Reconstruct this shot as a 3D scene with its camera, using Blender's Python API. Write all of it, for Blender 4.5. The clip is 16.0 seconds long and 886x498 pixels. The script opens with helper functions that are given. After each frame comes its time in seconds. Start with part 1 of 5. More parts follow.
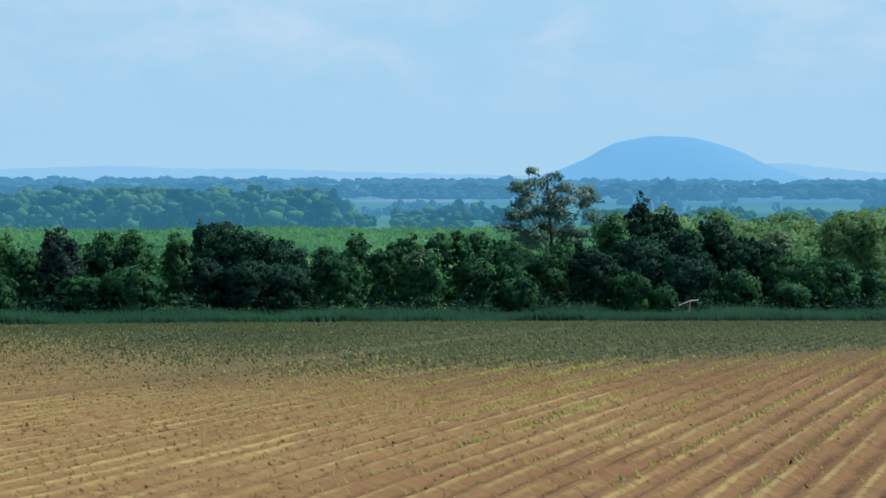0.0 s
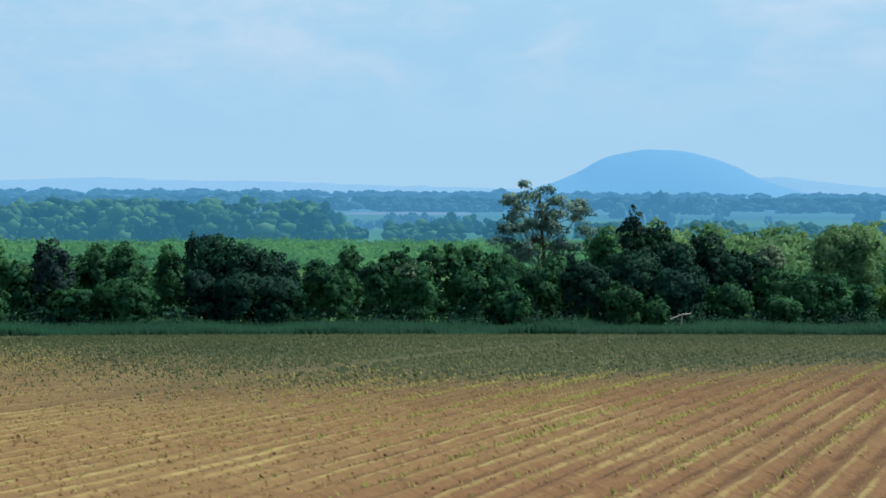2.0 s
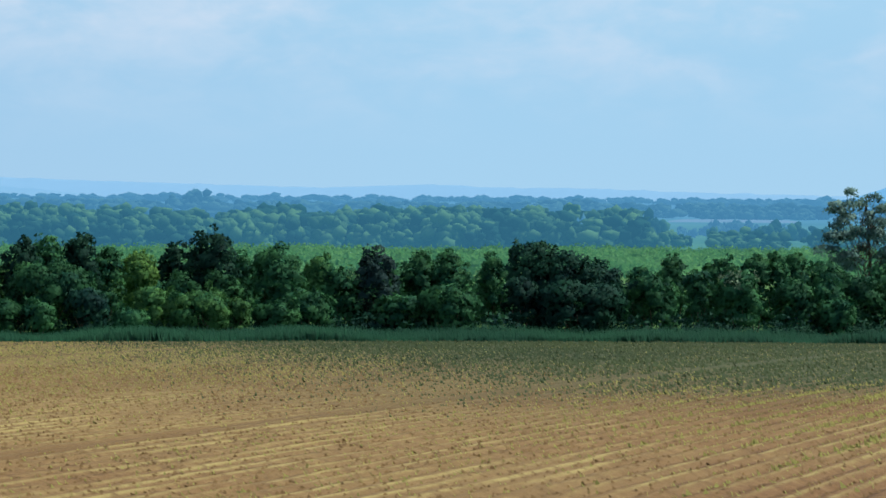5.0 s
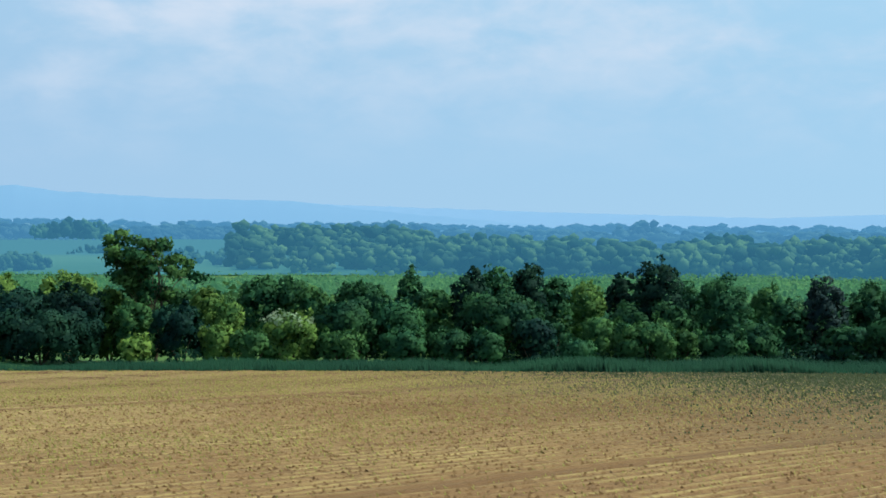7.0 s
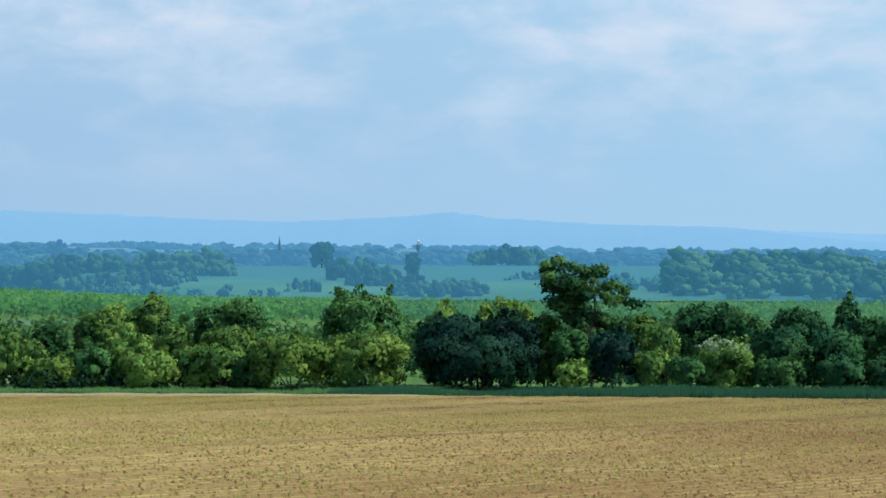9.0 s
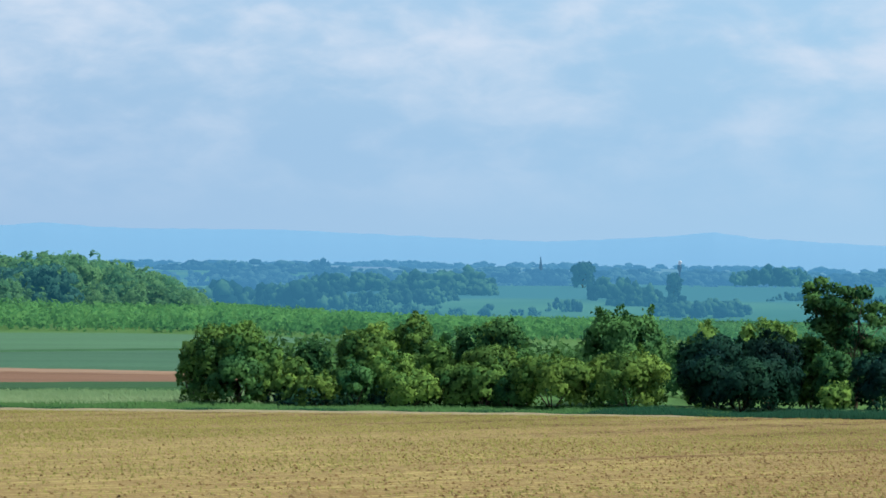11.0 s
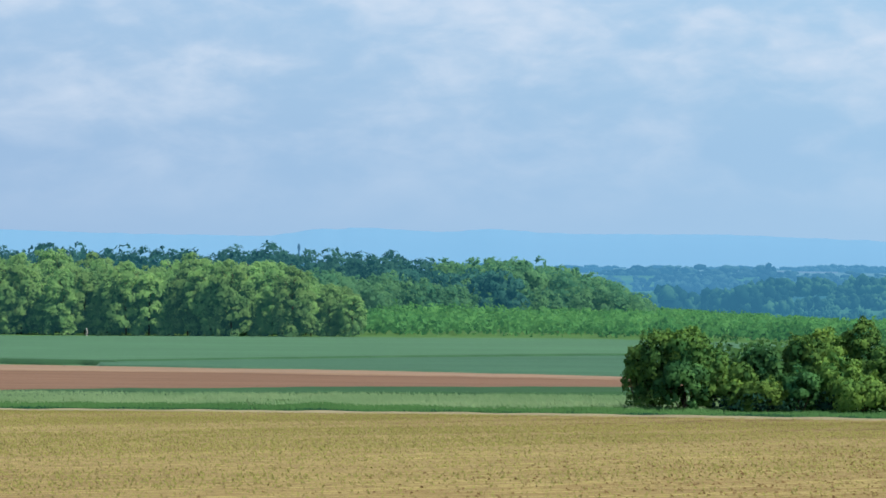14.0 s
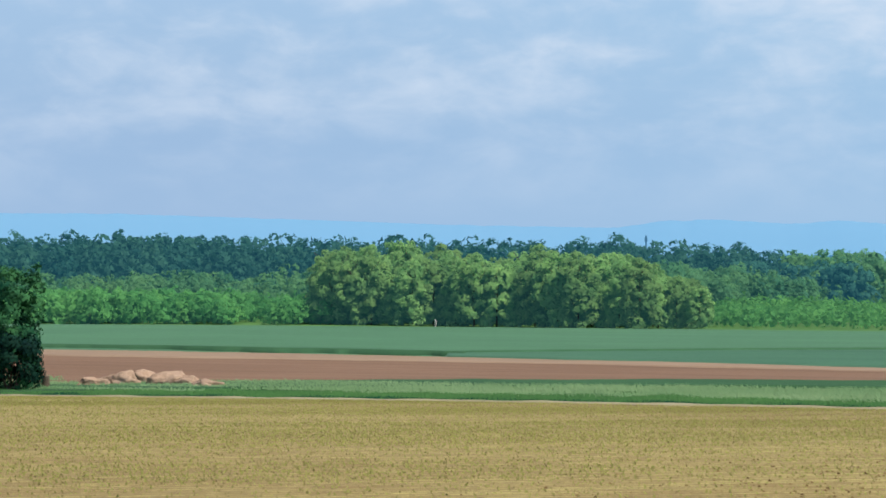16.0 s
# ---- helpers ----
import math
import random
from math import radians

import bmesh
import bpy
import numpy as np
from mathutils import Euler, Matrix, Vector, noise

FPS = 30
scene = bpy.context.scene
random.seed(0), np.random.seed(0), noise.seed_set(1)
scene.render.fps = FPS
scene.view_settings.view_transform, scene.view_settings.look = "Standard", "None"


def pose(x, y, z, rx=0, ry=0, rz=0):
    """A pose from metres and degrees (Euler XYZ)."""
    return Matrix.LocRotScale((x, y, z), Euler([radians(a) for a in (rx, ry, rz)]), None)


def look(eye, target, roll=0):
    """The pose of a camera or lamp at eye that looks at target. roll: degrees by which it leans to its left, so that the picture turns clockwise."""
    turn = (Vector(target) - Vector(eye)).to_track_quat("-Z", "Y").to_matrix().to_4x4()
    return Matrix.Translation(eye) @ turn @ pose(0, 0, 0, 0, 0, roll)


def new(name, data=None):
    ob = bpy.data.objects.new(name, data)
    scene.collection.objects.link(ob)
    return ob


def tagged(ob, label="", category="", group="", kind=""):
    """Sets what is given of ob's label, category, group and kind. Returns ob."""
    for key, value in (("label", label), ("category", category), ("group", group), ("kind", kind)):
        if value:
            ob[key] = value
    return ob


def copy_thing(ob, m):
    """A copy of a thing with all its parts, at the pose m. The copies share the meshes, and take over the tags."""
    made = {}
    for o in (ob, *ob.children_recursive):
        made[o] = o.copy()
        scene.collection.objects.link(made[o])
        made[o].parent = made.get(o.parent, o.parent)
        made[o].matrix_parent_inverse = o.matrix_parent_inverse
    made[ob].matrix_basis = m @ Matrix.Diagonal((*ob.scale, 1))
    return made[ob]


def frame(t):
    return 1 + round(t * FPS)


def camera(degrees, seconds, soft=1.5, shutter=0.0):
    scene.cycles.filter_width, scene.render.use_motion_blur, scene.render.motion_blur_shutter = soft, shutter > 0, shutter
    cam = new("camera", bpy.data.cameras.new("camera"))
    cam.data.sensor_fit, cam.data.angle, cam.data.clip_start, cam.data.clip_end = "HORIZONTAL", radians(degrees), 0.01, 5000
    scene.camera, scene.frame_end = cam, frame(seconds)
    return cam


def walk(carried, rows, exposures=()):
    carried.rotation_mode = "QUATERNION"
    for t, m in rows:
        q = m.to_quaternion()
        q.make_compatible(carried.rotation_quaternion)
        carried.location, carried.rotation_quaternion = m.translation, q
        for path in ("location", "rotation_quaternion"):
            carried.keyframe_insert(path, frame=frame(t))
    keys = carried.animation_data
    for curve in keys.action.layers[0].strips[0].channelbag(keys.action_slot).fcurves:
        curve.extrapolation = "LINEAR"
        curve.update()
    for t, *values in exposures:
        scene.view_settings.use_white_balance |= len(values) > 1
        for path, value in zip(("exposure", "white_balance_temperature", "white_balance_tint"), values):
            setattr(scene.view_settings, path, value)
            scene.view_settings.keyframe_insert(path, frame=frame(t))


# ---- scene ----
cam = camera(18.98, 16.0, soft=1.6)
PATH = [
    (0.0, pose(0, 0, 3, 88.496, 0, -24.000) @ pose(0, 0, 0, 0, 0, -0.150)),
    (0.5, pose(0, 0, 3, 88.630, 0, -24.034) @ pose(0, 0, 0, 0, 0, -0.130)),
    (1.0, pose(0, 0, 3, 88.585, 0, -24.062) @ pose(0, 0, 0, 0, 0, -0.083)),
    (1.5, pose(0, 0, 3, 88.639, 0, -24.138) @ pose(0, 0, 0, 0, 0, 0.043)),
    (2.0, pose(0, 0, 3, 88.773, 0, -24.167) @ pose(0, 0, 0, 0, 0, 0.046)),
    (2.5, pose(0, 0, 3, 88.947, 0, -24.229) @ pose(0, 0, 0, 0, 0, 0.117)),
    (3.0, pose(0, 0, 3, 88.891, 0, -24.015) @ pose(0, 0, 0, 0, 0, 0.191)),
    (3.2, pose(0, 0, 3, 88.916, 0, -23.787) @ pose(0, 0, 0, 0, 0, 0.096)),
    (5.3, pose(0, 0, 3, 89.041, 0, -15.987) @ pose(0, 0, 0, 0, 0, 0.074)),
    (5.5, pose(0, 0, 3, 89.162, 0, -15.233) @ pose(0, 0, 0, 0, 0, 0.006)),
    (6.0, pose(0, 0, 3, 89.256, 0, -13.047) @ pose(0, 0, 0, 0, 0, 0.025)),
    (6.5, pose(0, 0, 3, 89.430, 0, -11.183) @ pose(0, 0, 0, 0, 0, 0.055)),
    (6.9, pose(0, 0, 3, 89.568, 0, -8.445) @ pose(0, 0, 0, 0, 0, -0.000)),
    (7.0, pose(0, 0, 3, 89.581, 0, -7.547) @ pose(0, 0, 0, 0, 0, 0.013)),
    (7.5, pose(0, 0, 3, 89.674, 0, -3.970) @ pose(0, 0, 0, 0, 0, -0.010)),
    (8.0, pose(0, 0, 3, 89.877, 0, -1.794) @ pose(0, 0, 0, 0, 0, -0.132)),
    (8.5, pose(0, 0, 3, 89.967, 0, 0.323) @ pose(0, 0, 0, 0, 0, -0.121)),
    (9.0, pose(0, 0, 3, 90.159, 0, 1.849) @ pose(0, 0, 0, 0, 0, -0.103)),
    (9.5, pose(0, 0, 3, 90.224, 0, 3.360) @ pose(0, 0, 0, 0, 0, -0.027)),
    (10.0, pose(0, 0, 3, 90.316, 0, 4.780) @ pose(0, 0, 0, 0, 0, -0.067)),
    (10.2, pose(0, 0, 3, 90.380, 0, 5.271) @ pose(0, 0, 0, 0, 0, 0.033)),
    (12.3, pose(0, 0, 3, 90.808, 0, 10.724) @ pose(0, 0, 0, 0, 0, -0.013)),
    (12.5, pose(0, 0, 3, 90.788, 0, 11.070) @ pose(0, 0, 0, 0, 0, 0.010)),
    (13.0, pose(0, 0, 3, 90.741, 0, 12.733) @ pose(0, 0, 0, 0, 0, 0.124)),
    (13.5, pose(0, 0, 3, 90.593, 0, 15.038) @ pose(0, 0, 0, 0, 0, 0.021)),
    (14.0, pose(0, 0, 3, 90.686, 0, 17.087) @ pose(0, 0, 0, 0, 0, -0.000)),
    (14.5, pose(0, 0, 3, 90.670, 0, 18.624) @ pose(0, 0, 0, 0, 0, -0.082)),
    (15.0, pose(0, 0, 3, 90.609, 0, 20.894) @ pose(0, 0, 0, 0, 0, -0.027)),
    (15.5, pose(0, 0, 3, 90.609, 0, 22.569) @ pose(0, 0, 0, 0, 0, -0.019)),
    (16.0, pose(0, 0, 3, 90.504, 0, 24.581) @ pose(0, 0, 0, 0, 0, 0.101)),
]
walk(cam, PATH, exposures=[(0, 0.5), (16, 0.5)])

# ---- light ----
SUN_AZ, SUN_EL = -92.0, 57.0      # degrees; azimuth from +y, positive to the left
sun = new("sun", bpy.data.lights.new("sun", "SUN"))
sun.data.energy, sun.data.angle, sun.data.color = 3.9, radians(0.6), (1.0, 0.96, 0.89)
_a, _e = radians(SUN_AZ), radians(SUN_EL)
SUN_DIR = Vector((-math.sin(_a) * math.cos(_e), math.cos(_a) * math.cos(_e), math.sin(_e)))
sun.matrix_world = look(SUN_DIR * 100, (0, 0, 0))

world = bpy.data.worlds.new("sky")
scene.world = world
world.use_nodes = True
wt = world.node_tree
wt.nodes.clear()

sky = wt.nodes.new("ShaderNodeTexSky")
sky.sky_type, sky.sun_disc = "NISHITA", False
sky.sun_elevation, sky.sun_rotation = _e, -_a
sky.ozone_density, sky.dust_density = 2.0, 1.0
coord = wt.nodes.new("ShaderNodeTexCoord")
split = wt.nodes.new("ShaderNodeSeparateXYZ")
wt.links.new(coord.outputs["Generated"], split.inputs[0])
dim = wt.nodes.new("ShaderNodeVectorMath")
dim.operation = "SCALE"
dim.inputs["Scale"].default_value = 0.20
wt.links.new(sky.outputs[0], dim.inputs[0])
rise = wt.nodes.new("ShaderNodeMapRange")
rise.inputs["From Min"].default_value, rise.inputs["From Max"].default_value = 0.05, 0.5
wt.links.new(split.outputs[2], rise.inputs["Value"])
haze = wt.nodes.new("ShaderNodeValToRGB")       # sky tone from the horizon upwards
haze.color_ramp.elements[0].color = (0.385, 0.64, 0.865, 1)
haze.color_ramp.elements[1].color = (0.35, 0.62, 0.86, 1)
low = wt.nodes.new("ShaderNodeMapRange")
low.inputs["From Min"].default_value, low.inputs["From Max"].default_value = 0.0, 0.09
wt.links.new(split.outputs[2], low.inputs["Value"])
wt.links.new(low.outputs[0], haze.inputs[0])
side = wt.nodes.new("ShaderNodeMapRange")       # greyer towards the left, away from the sun
side.inputs["From Min"].default_value, side.inputs["From Max"].default_value = 0.3, -0.5
wt.links.new(split.outputs[0], side.inputs["Value"])
lilac = wt.nodes.new("ShaderNodeMix")
lilac.data_type = "RGBA"
lilac.inputs["B"].default_value = (0.335, 0.468, 0.70, 1)
scl = wt.nodes.new("ShaderNodeMath")
scl.operation = "MULTIPLY"
scl.inputs[1].default_value = 0.75
wt.links.new(side.outputs[0], scl.inputs[0])
wt.links.new(scl.outputs[0], lilac.inputs["Factor"])
wt.links.new(haze.outputs[0], lilac.inputs["A"])
blend = wt.nodes.new("ShaderNodeMix")
blend.data_type = "RGBA"
wt.links.new(rise.outputs[0], blend.inputs["Factor"])
wt.links.new(lilac.outputs["Result"], blend.inputs["A"])
wt.links.new(dim.outputs[0], blend.inputs["B"])
# thin flat clouds, seen edge-on near the horizon
stretch = wt.nodes.new("ShaderNodeMapping")
stretch.inputs["Scale"].default_value = (8, 8, 17)
wt.links.new(coord.outputs["Generated"], stretch.inputs[0])
puff = wt.nodes.new("ShaderNodeTexNoise")
puff.inputs["Scale"].default_value, puff.inputs["Detail"].default_value = 1.6, 7
puff.inputs["Roughness"].default_value = 0.52
puff.inputs["Distortion"].default_value = 0.4
wt.links.new(stretch.outputs[0], puff.inputs["Vector"])
cover = wt.nodes.new("ShaderNodeMapRange")
cover.interpolation_type = "SMOOTHSTEP"
cover.inputs["From Min"].default_value, cover.inputs["From Max"].default_value = 0.40, 0.72
small_puff = wt.nodes.new("ShaderNodeTexNoise")
small_puff.inputs["Scale"].default_value, small_puff.inputs["Detail"].default_value = 4.6, 5
small_puff.inputs["Roughness"].default_value, small_puff.inputs["Distortion"].default_value = 0.55, 0.3
wt.links.new(stretch.outputs[0], small_puff.inputs["Vector"])
both = wt.nodes.new("ShaderNodeMix")
both.inputs["Factor"].default_value = 0.38
wt.links.new(puff.outputs[0], both.inputs["A"])
wt.links.new(small_puff.outputs[0], both.inputs["B"])
wt.links.new(both.outputs["Result"], cover.inputs["Value"])
clear = wt.nodes.new("ShaderNodeMapRange")
clear.inputs["From Min"].default_value, clear.inputs["From Max"].default_value = 0.018, 0.085
clear.inputs["To Max"].default_value = 0.95
wt.links.new(split.outputs[2], clear.inputs["Value"])
amount = wt.nodes.new("ShaderNodeMath")
amount.operation = "MULTIPLY"
wt.links.new(cover.outputs[0], amount.inputs[0])
wt.links.new(clear.outputs[0], amount.inputs[1])
cloud = wt.nodes.new("ShaderNodeMix")
cloud.data_type = "RGBA"
cloud.inputs["B"].default_value = (0.66, 0.76, 0.90, 1)
wt.links.new(amount.outputs[0], cloud.inputs["Factor"])
wt.links.new(blend.outputs["Result"], cloud.inputs["A"])
back = wt.nodes.new("ShaderNodeBackground")
back.inputs["Strength"].default_value = 0.71
wt.links.new(cloud.outputs["Result"], back.inputs[0])
wout = wt.nodes.new("ShaderNodeOutputWorld")
wt.links.new(back.outputs[0], wout.inputs[0])

# ---- materials ----


def material(name):
    m = bpy.data.materials.new(name)
    m.use_nodes = True
    t = m.node_tree
    return m, t, t.nodes["Principled BSDF"]


def noise_node(t, scale, detail=4.0, vector=None, rough=0.5):
    n = t.nodes.new("ShaderNodeTexNoise")
    n.inputs["Scale"].default_value, n.inputs["Detail"].default_value = scale, detail
    n.inputs["Roughness"].default_value = rough
    if vector is None:
        c = t.nodes.new("ShaderNodeTexCoord")
        vector = c.outputs["Object"]
    t.links.new(vector, n.inputs["Vector"])
    return n


def mix_node(t, fac, a, b):
    n = t.nodes.new("ShaderNodeMix")
    n.data_type = "RGBA"
    for sock, v in (("Factor", fac), ("A", a), ("B", b)):
        if isinstance(v, (tuple, float, int)):
            n.inputs[sock].default_value = (*v, 1) if isinstance(v, tuple) else v
        else:
            t.links.new(v, n.inputs[sock])
    return n.outputs["Result"]


def ramp_node(t, value, lo, hi):
    n = t.nodes.new("ShaderNodeMapRange")
    n.inputs["From Min"].default_value, n.inputs["From Max"].default_value = lo, hi
    t.links.new(value, n.inputs["Value"])
    return n.outputs[0]


def foliage(name, dark, light, translucent=0.3, patch=0.45, air=None):
    """Leaves: each leaf and bough its own shade, patches of other tone, some light through the leaf."""
    m, t, p = material(name)
    geo = t.nodes.new("ShaderNodeNewGeometry")
    n = noise_node(t, patch, 3)
    half = t.nodes.new("ShaderNodeMath")
    half.operation = "MULTIPLY_ADD"
    half.inputs[1].default_value = 0.22
    t.links.new(geo.outputs["Random Per Island"], half.inputs[0])
    spread = t.nodes.new("ShaderNodeMapRange")
    spread.inputs["From Min"].default_value, spread.inputs["From Max"].default_value = 0.36, 0.64
    spread.inputs["To Min"].default_value, spread.inputs["To Max"].default_value = 0.08, 0.62
    t.links.new(n.outputs[0], spread.inputs["Value"])
    t.links.new(spread.outputs[0], half.inputs[2])
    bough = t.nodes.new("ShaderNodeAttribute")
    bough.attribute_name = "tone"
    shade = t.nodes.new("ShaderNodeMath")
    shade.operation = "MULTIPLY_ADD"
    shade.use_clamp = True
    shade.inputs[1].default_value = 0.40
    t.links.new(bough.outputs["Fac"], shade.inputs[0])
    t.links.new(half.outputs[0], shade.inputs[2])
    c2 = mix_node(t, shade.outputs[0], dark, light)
    info = t.nodes.new("ShaderNodeObjectInfo")
    hsv = t.nodes.new("ShaderNodeHueSaturation")
    t.links.new(c2, hsv.inputs["Color"])
    t.links.new(ramp_node(t, info.outputs["Random"], -2.0, 1.0), hsv.inputs["Value"])
    hsv.inputs["Saturation"].default_value = 1.05
    t.links.new(hsv.outputs[0], p.inputs["Base Color"])
    p.inputs["Roughness"].default_value = 0.7
    p.inputs["Specular IOR Level"].default_value = 0.06
    tr = t.nodes.new("ShaderNodeBsdfTranslucent")
    t.links.new(hsv.outputs[0], tr.inputs[0])
    mx = t.nodes.new("ShaderNodeMixShader")
    mx.inputs[0].default_value = translucent
    if air:                                     # haze: blue air glow put into the leaves of a wood some way off
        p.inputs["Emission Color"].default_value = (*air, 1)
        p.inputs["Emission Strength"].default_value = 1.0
    t.links.new(p.outputs[0], mx.inputs[1])
    t.links.new(tr.outputs[0], mx.inputs[2])
    t.links.new(mx.outputs[0], t.nodes["Material Output"].inputs[0])
    return m


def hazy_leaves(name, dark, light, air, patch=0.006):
    """Far woodland: leaf colour thinned by distance, the blue haze of the air put in as emission."""
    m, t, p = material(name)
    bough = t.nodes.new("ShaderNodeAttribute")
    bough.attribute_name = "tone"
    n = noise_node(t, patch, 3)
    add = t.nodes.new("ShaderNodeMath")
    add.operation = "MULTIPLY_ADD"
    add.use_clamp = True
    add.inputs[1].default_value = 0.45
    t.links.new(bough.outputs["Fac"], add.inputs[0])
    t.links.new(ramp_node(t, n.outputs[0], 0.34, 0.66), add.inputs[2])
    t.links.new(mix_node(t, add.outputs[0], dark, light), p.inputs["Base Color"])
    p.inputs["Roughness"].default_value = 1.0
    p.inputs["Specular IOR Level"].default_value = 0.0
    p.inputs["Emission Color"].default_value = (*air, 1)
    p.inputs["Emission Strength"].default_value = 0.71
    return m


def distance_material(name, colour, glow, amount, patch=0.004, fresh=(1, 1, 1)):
    """Backdrop of far land: haze of the air put in as a little glow over a matt surface, in groups of other tone."""
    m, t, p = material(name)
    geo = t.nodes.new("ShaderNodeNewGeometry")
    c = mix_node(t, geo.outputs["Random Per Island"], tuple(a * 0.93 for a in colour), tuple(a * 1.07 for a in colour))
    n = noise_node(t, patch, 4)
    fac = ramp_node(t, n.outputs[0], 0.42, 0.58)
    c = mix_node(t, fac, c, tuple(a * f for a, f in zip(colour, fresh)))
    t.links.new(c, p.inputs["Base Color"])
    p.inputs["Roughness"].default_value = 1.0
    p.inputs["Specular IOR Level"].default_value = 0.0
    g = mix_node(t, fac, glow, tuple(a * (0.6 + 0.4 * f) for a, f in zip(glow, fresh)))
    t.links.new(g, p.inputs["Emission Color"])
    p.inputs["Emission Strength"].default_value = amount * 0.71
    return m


def earth(name, a, b, c, scale=0.06, fine=2.2, bump=0.3, grain=0.5, streak=False):
    """Soil or turf: two tones in broad patches, a third in fine grain, with relief."""
    m, t, p = material(name)
    big = noise_node(t, scale, 5, rough=0.6)
    small = noise_node(t, fine, 8, rough=0.7)
    col = mix_node(t, ramp_node(t, big.outputs[0], 0.36, 0.64), a, b)
    col = mix_node(t, ramp_node(t, small.outputs[0], 0.5, 0.5 + grain), col, c)
    if streak:                                  # drill lines and tracks along the strip
        c0 = t.nodes.new("ShaderNodeTexCoord")
        mp = t.nodes.new("ShaderNodeMapping")
        mp.inputs["Scale"].default_value = (0.025, 0.55, 1)
        t.links.new(c0.outputs["Object"], mp.inputs[0])
        st = noise_node(t, 1.0, 6, mp.outputs[0], 0.7)
        col = mix_node(t, ramp_node(t, st.outputs[0], 0.44, 0.80), col, tuple(0.86 * v for v in c))
        col = mix_node(t, ramp_node(t, st.outputs[0], 0.46, 0.20), col, tuple(1.14 * v for v in b))
    t.links.new(col, p.inputs["Base Color"])
    p.inputs["Roughness"].default_value = 0.95
    p.inputs["Specular IOR Level"].default_value = 0.1
    bp = t.nodes.new("ShaderNodeBump")
    bp.inputs["Strength"].default_value, bp.inputs["Distance"].default_value = bump, 0.2
    t.links.new(small.outputs[0], bp.inputs["Height"])
    t.links.new(bp.outputs[0], p.inputs["Normal"])
    return m


M_BARK = earth("bark", (0.09, 0.07, 0.05), (0.13, 0.10, 0.07), (0.05, 0.04, 0.03), 1.5, 9, 0.6)
M_GROUND = earth("meadow", (0.045, 0.115, 0.03), (0.07, 0.15, 0.04), (0.035, 0.08, 0.022), 0.01, 0.3)


def sown_soil(name, row_az, gap):
    """Crop soil: reddish and bare on one side, yellower with straw on the other; ridges lighter than the furrows."""
    m, t, p = material(name)
    pos = t.nodes.new("ShaderNodeTexCoord").outputs["Object"]
    sp = t.nodes.new("ShaderNodeSeparateXYZ")
    t.links.new(pos, sp.inputs[0])
    big = noise_node(t, 0.035, 5, pos, 0.6)
    mid = noise_node(t, 0.35, 5, pos, 0.65)
    small = noise_node(t, 3.2, 8, pos, 0.72)
    shift = t.nodes.new("ShaderNodeMath")
    shift.operation = "MULTIPLY_ADD"
    shift.inputs[1].default_value = 90
    t.links.new(big.outputs[0], shift.inputs[0])
    t.links.new(sp.outputs[0], shift.inputs[2])
    close = t.nodes.new("ShaderNodeMath")           # barer towards the near end of the field
    close.operation = "MULTIPLY_ADD"
    close.inputs[1].default_value = 0.28
    close.use_clamp = True
    t.links.new(ramp_node(t, sp.outputs[1], 84, 54), close.inputs[0])
    t.links.new(ramp_node(t, shift.outputs[0], 38, 78), close.inputs[2])
    red = close.outputs[0]
    col = mix_node(t, red, (0.214, 0.164, 0.064), (0.138, 0.078, 0.032))
    # cloud shade put into soil colour, dark olive far part on the bare side
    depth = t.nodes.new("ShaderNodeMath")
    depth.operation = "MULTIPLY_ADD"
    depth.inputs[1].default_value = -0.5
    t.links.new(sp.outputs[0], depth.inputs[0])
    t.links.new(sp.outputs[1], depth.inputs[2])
    cloud_shade = t.nodes.new("ShaderNodeMath")
    cloud_shade.operation = "MULTIPLY"
    t.links.new(ramp_node(t, depth.outputs[0], 40, 53), cloud_shade.inputs[0])
    t.links.new(ramp_node(t, sp.outputs[0], 10, 36), cloud_shade.inputs[1])
    col = mix_node(t, ramp_node(t, mid.outputs[0], 0.48, 0.75), col, mix_node(t, red, (0.185, 0.128, 0.052), (0.118, 0.066, 0.028)))
    # rows
    turn = t.nodes.new("ShaderNodeVectorMath")
    turn.operation = "DOT_PRODUCT"
    turn.inputs[1].default_value = (math.cos(radians(row_az)), math.sin(radians(row_az)), 0)
    t.links.new(pos, turn.inputs[0])
    wav = t.nodes.new("ShaderNodeMath")
    wav.operation = "MULTIPLY"
    wav.inputs[1].default_value = 2 * math.pi / gap
    sway = t.nodes.new("ShaderNodeMath")
    sway.operation = "MULTIPLY_ADD"
    sway.inputs[1].default_value = 0.10
    t.links.new(mid.outputs[0], sway.inputs[0])
    t.links.new(turn.outputs["Value"], sway.inputs[2])
    t.links.new(sway.outputs[0], wav.inputs[0])
    cosn = t.nodes.new("ShaderNodeMath")
    cosn.operation = "COSINE"
    t.links.new(wav.outputs[0], cosn.inputs[0])
    # furrow bottoms darker than the ridges, in broken stretches
    furrow_dark = t.nodes.new("ShaderNodeMath")
    furrow_dark.operation = "MULTIPLY"
    t.links.new(ramp_node(t, cosn.outputs[0], -0.35, -0.92), furrow_dark.inputs[0])
    t.links.new(ramp_node(t, mid.outputs[0], 0.32, 0.62), furrow_dark.inputs[1])
    col = mix_node(t, furrow_dark.outputs[0], col, (0.062, 0.030, 0.014))
    along = t.nodes.new("ShaderNodeMapping")        # straw and weeds gathered along the crests, in stretches
    along.inputs["Rotation"].default_value = (0, 0, -radians(row_az))
    t.links.new(pos, along.inputs[0])
    squeeze = t.nodes.new("ShaderNodeMapping")
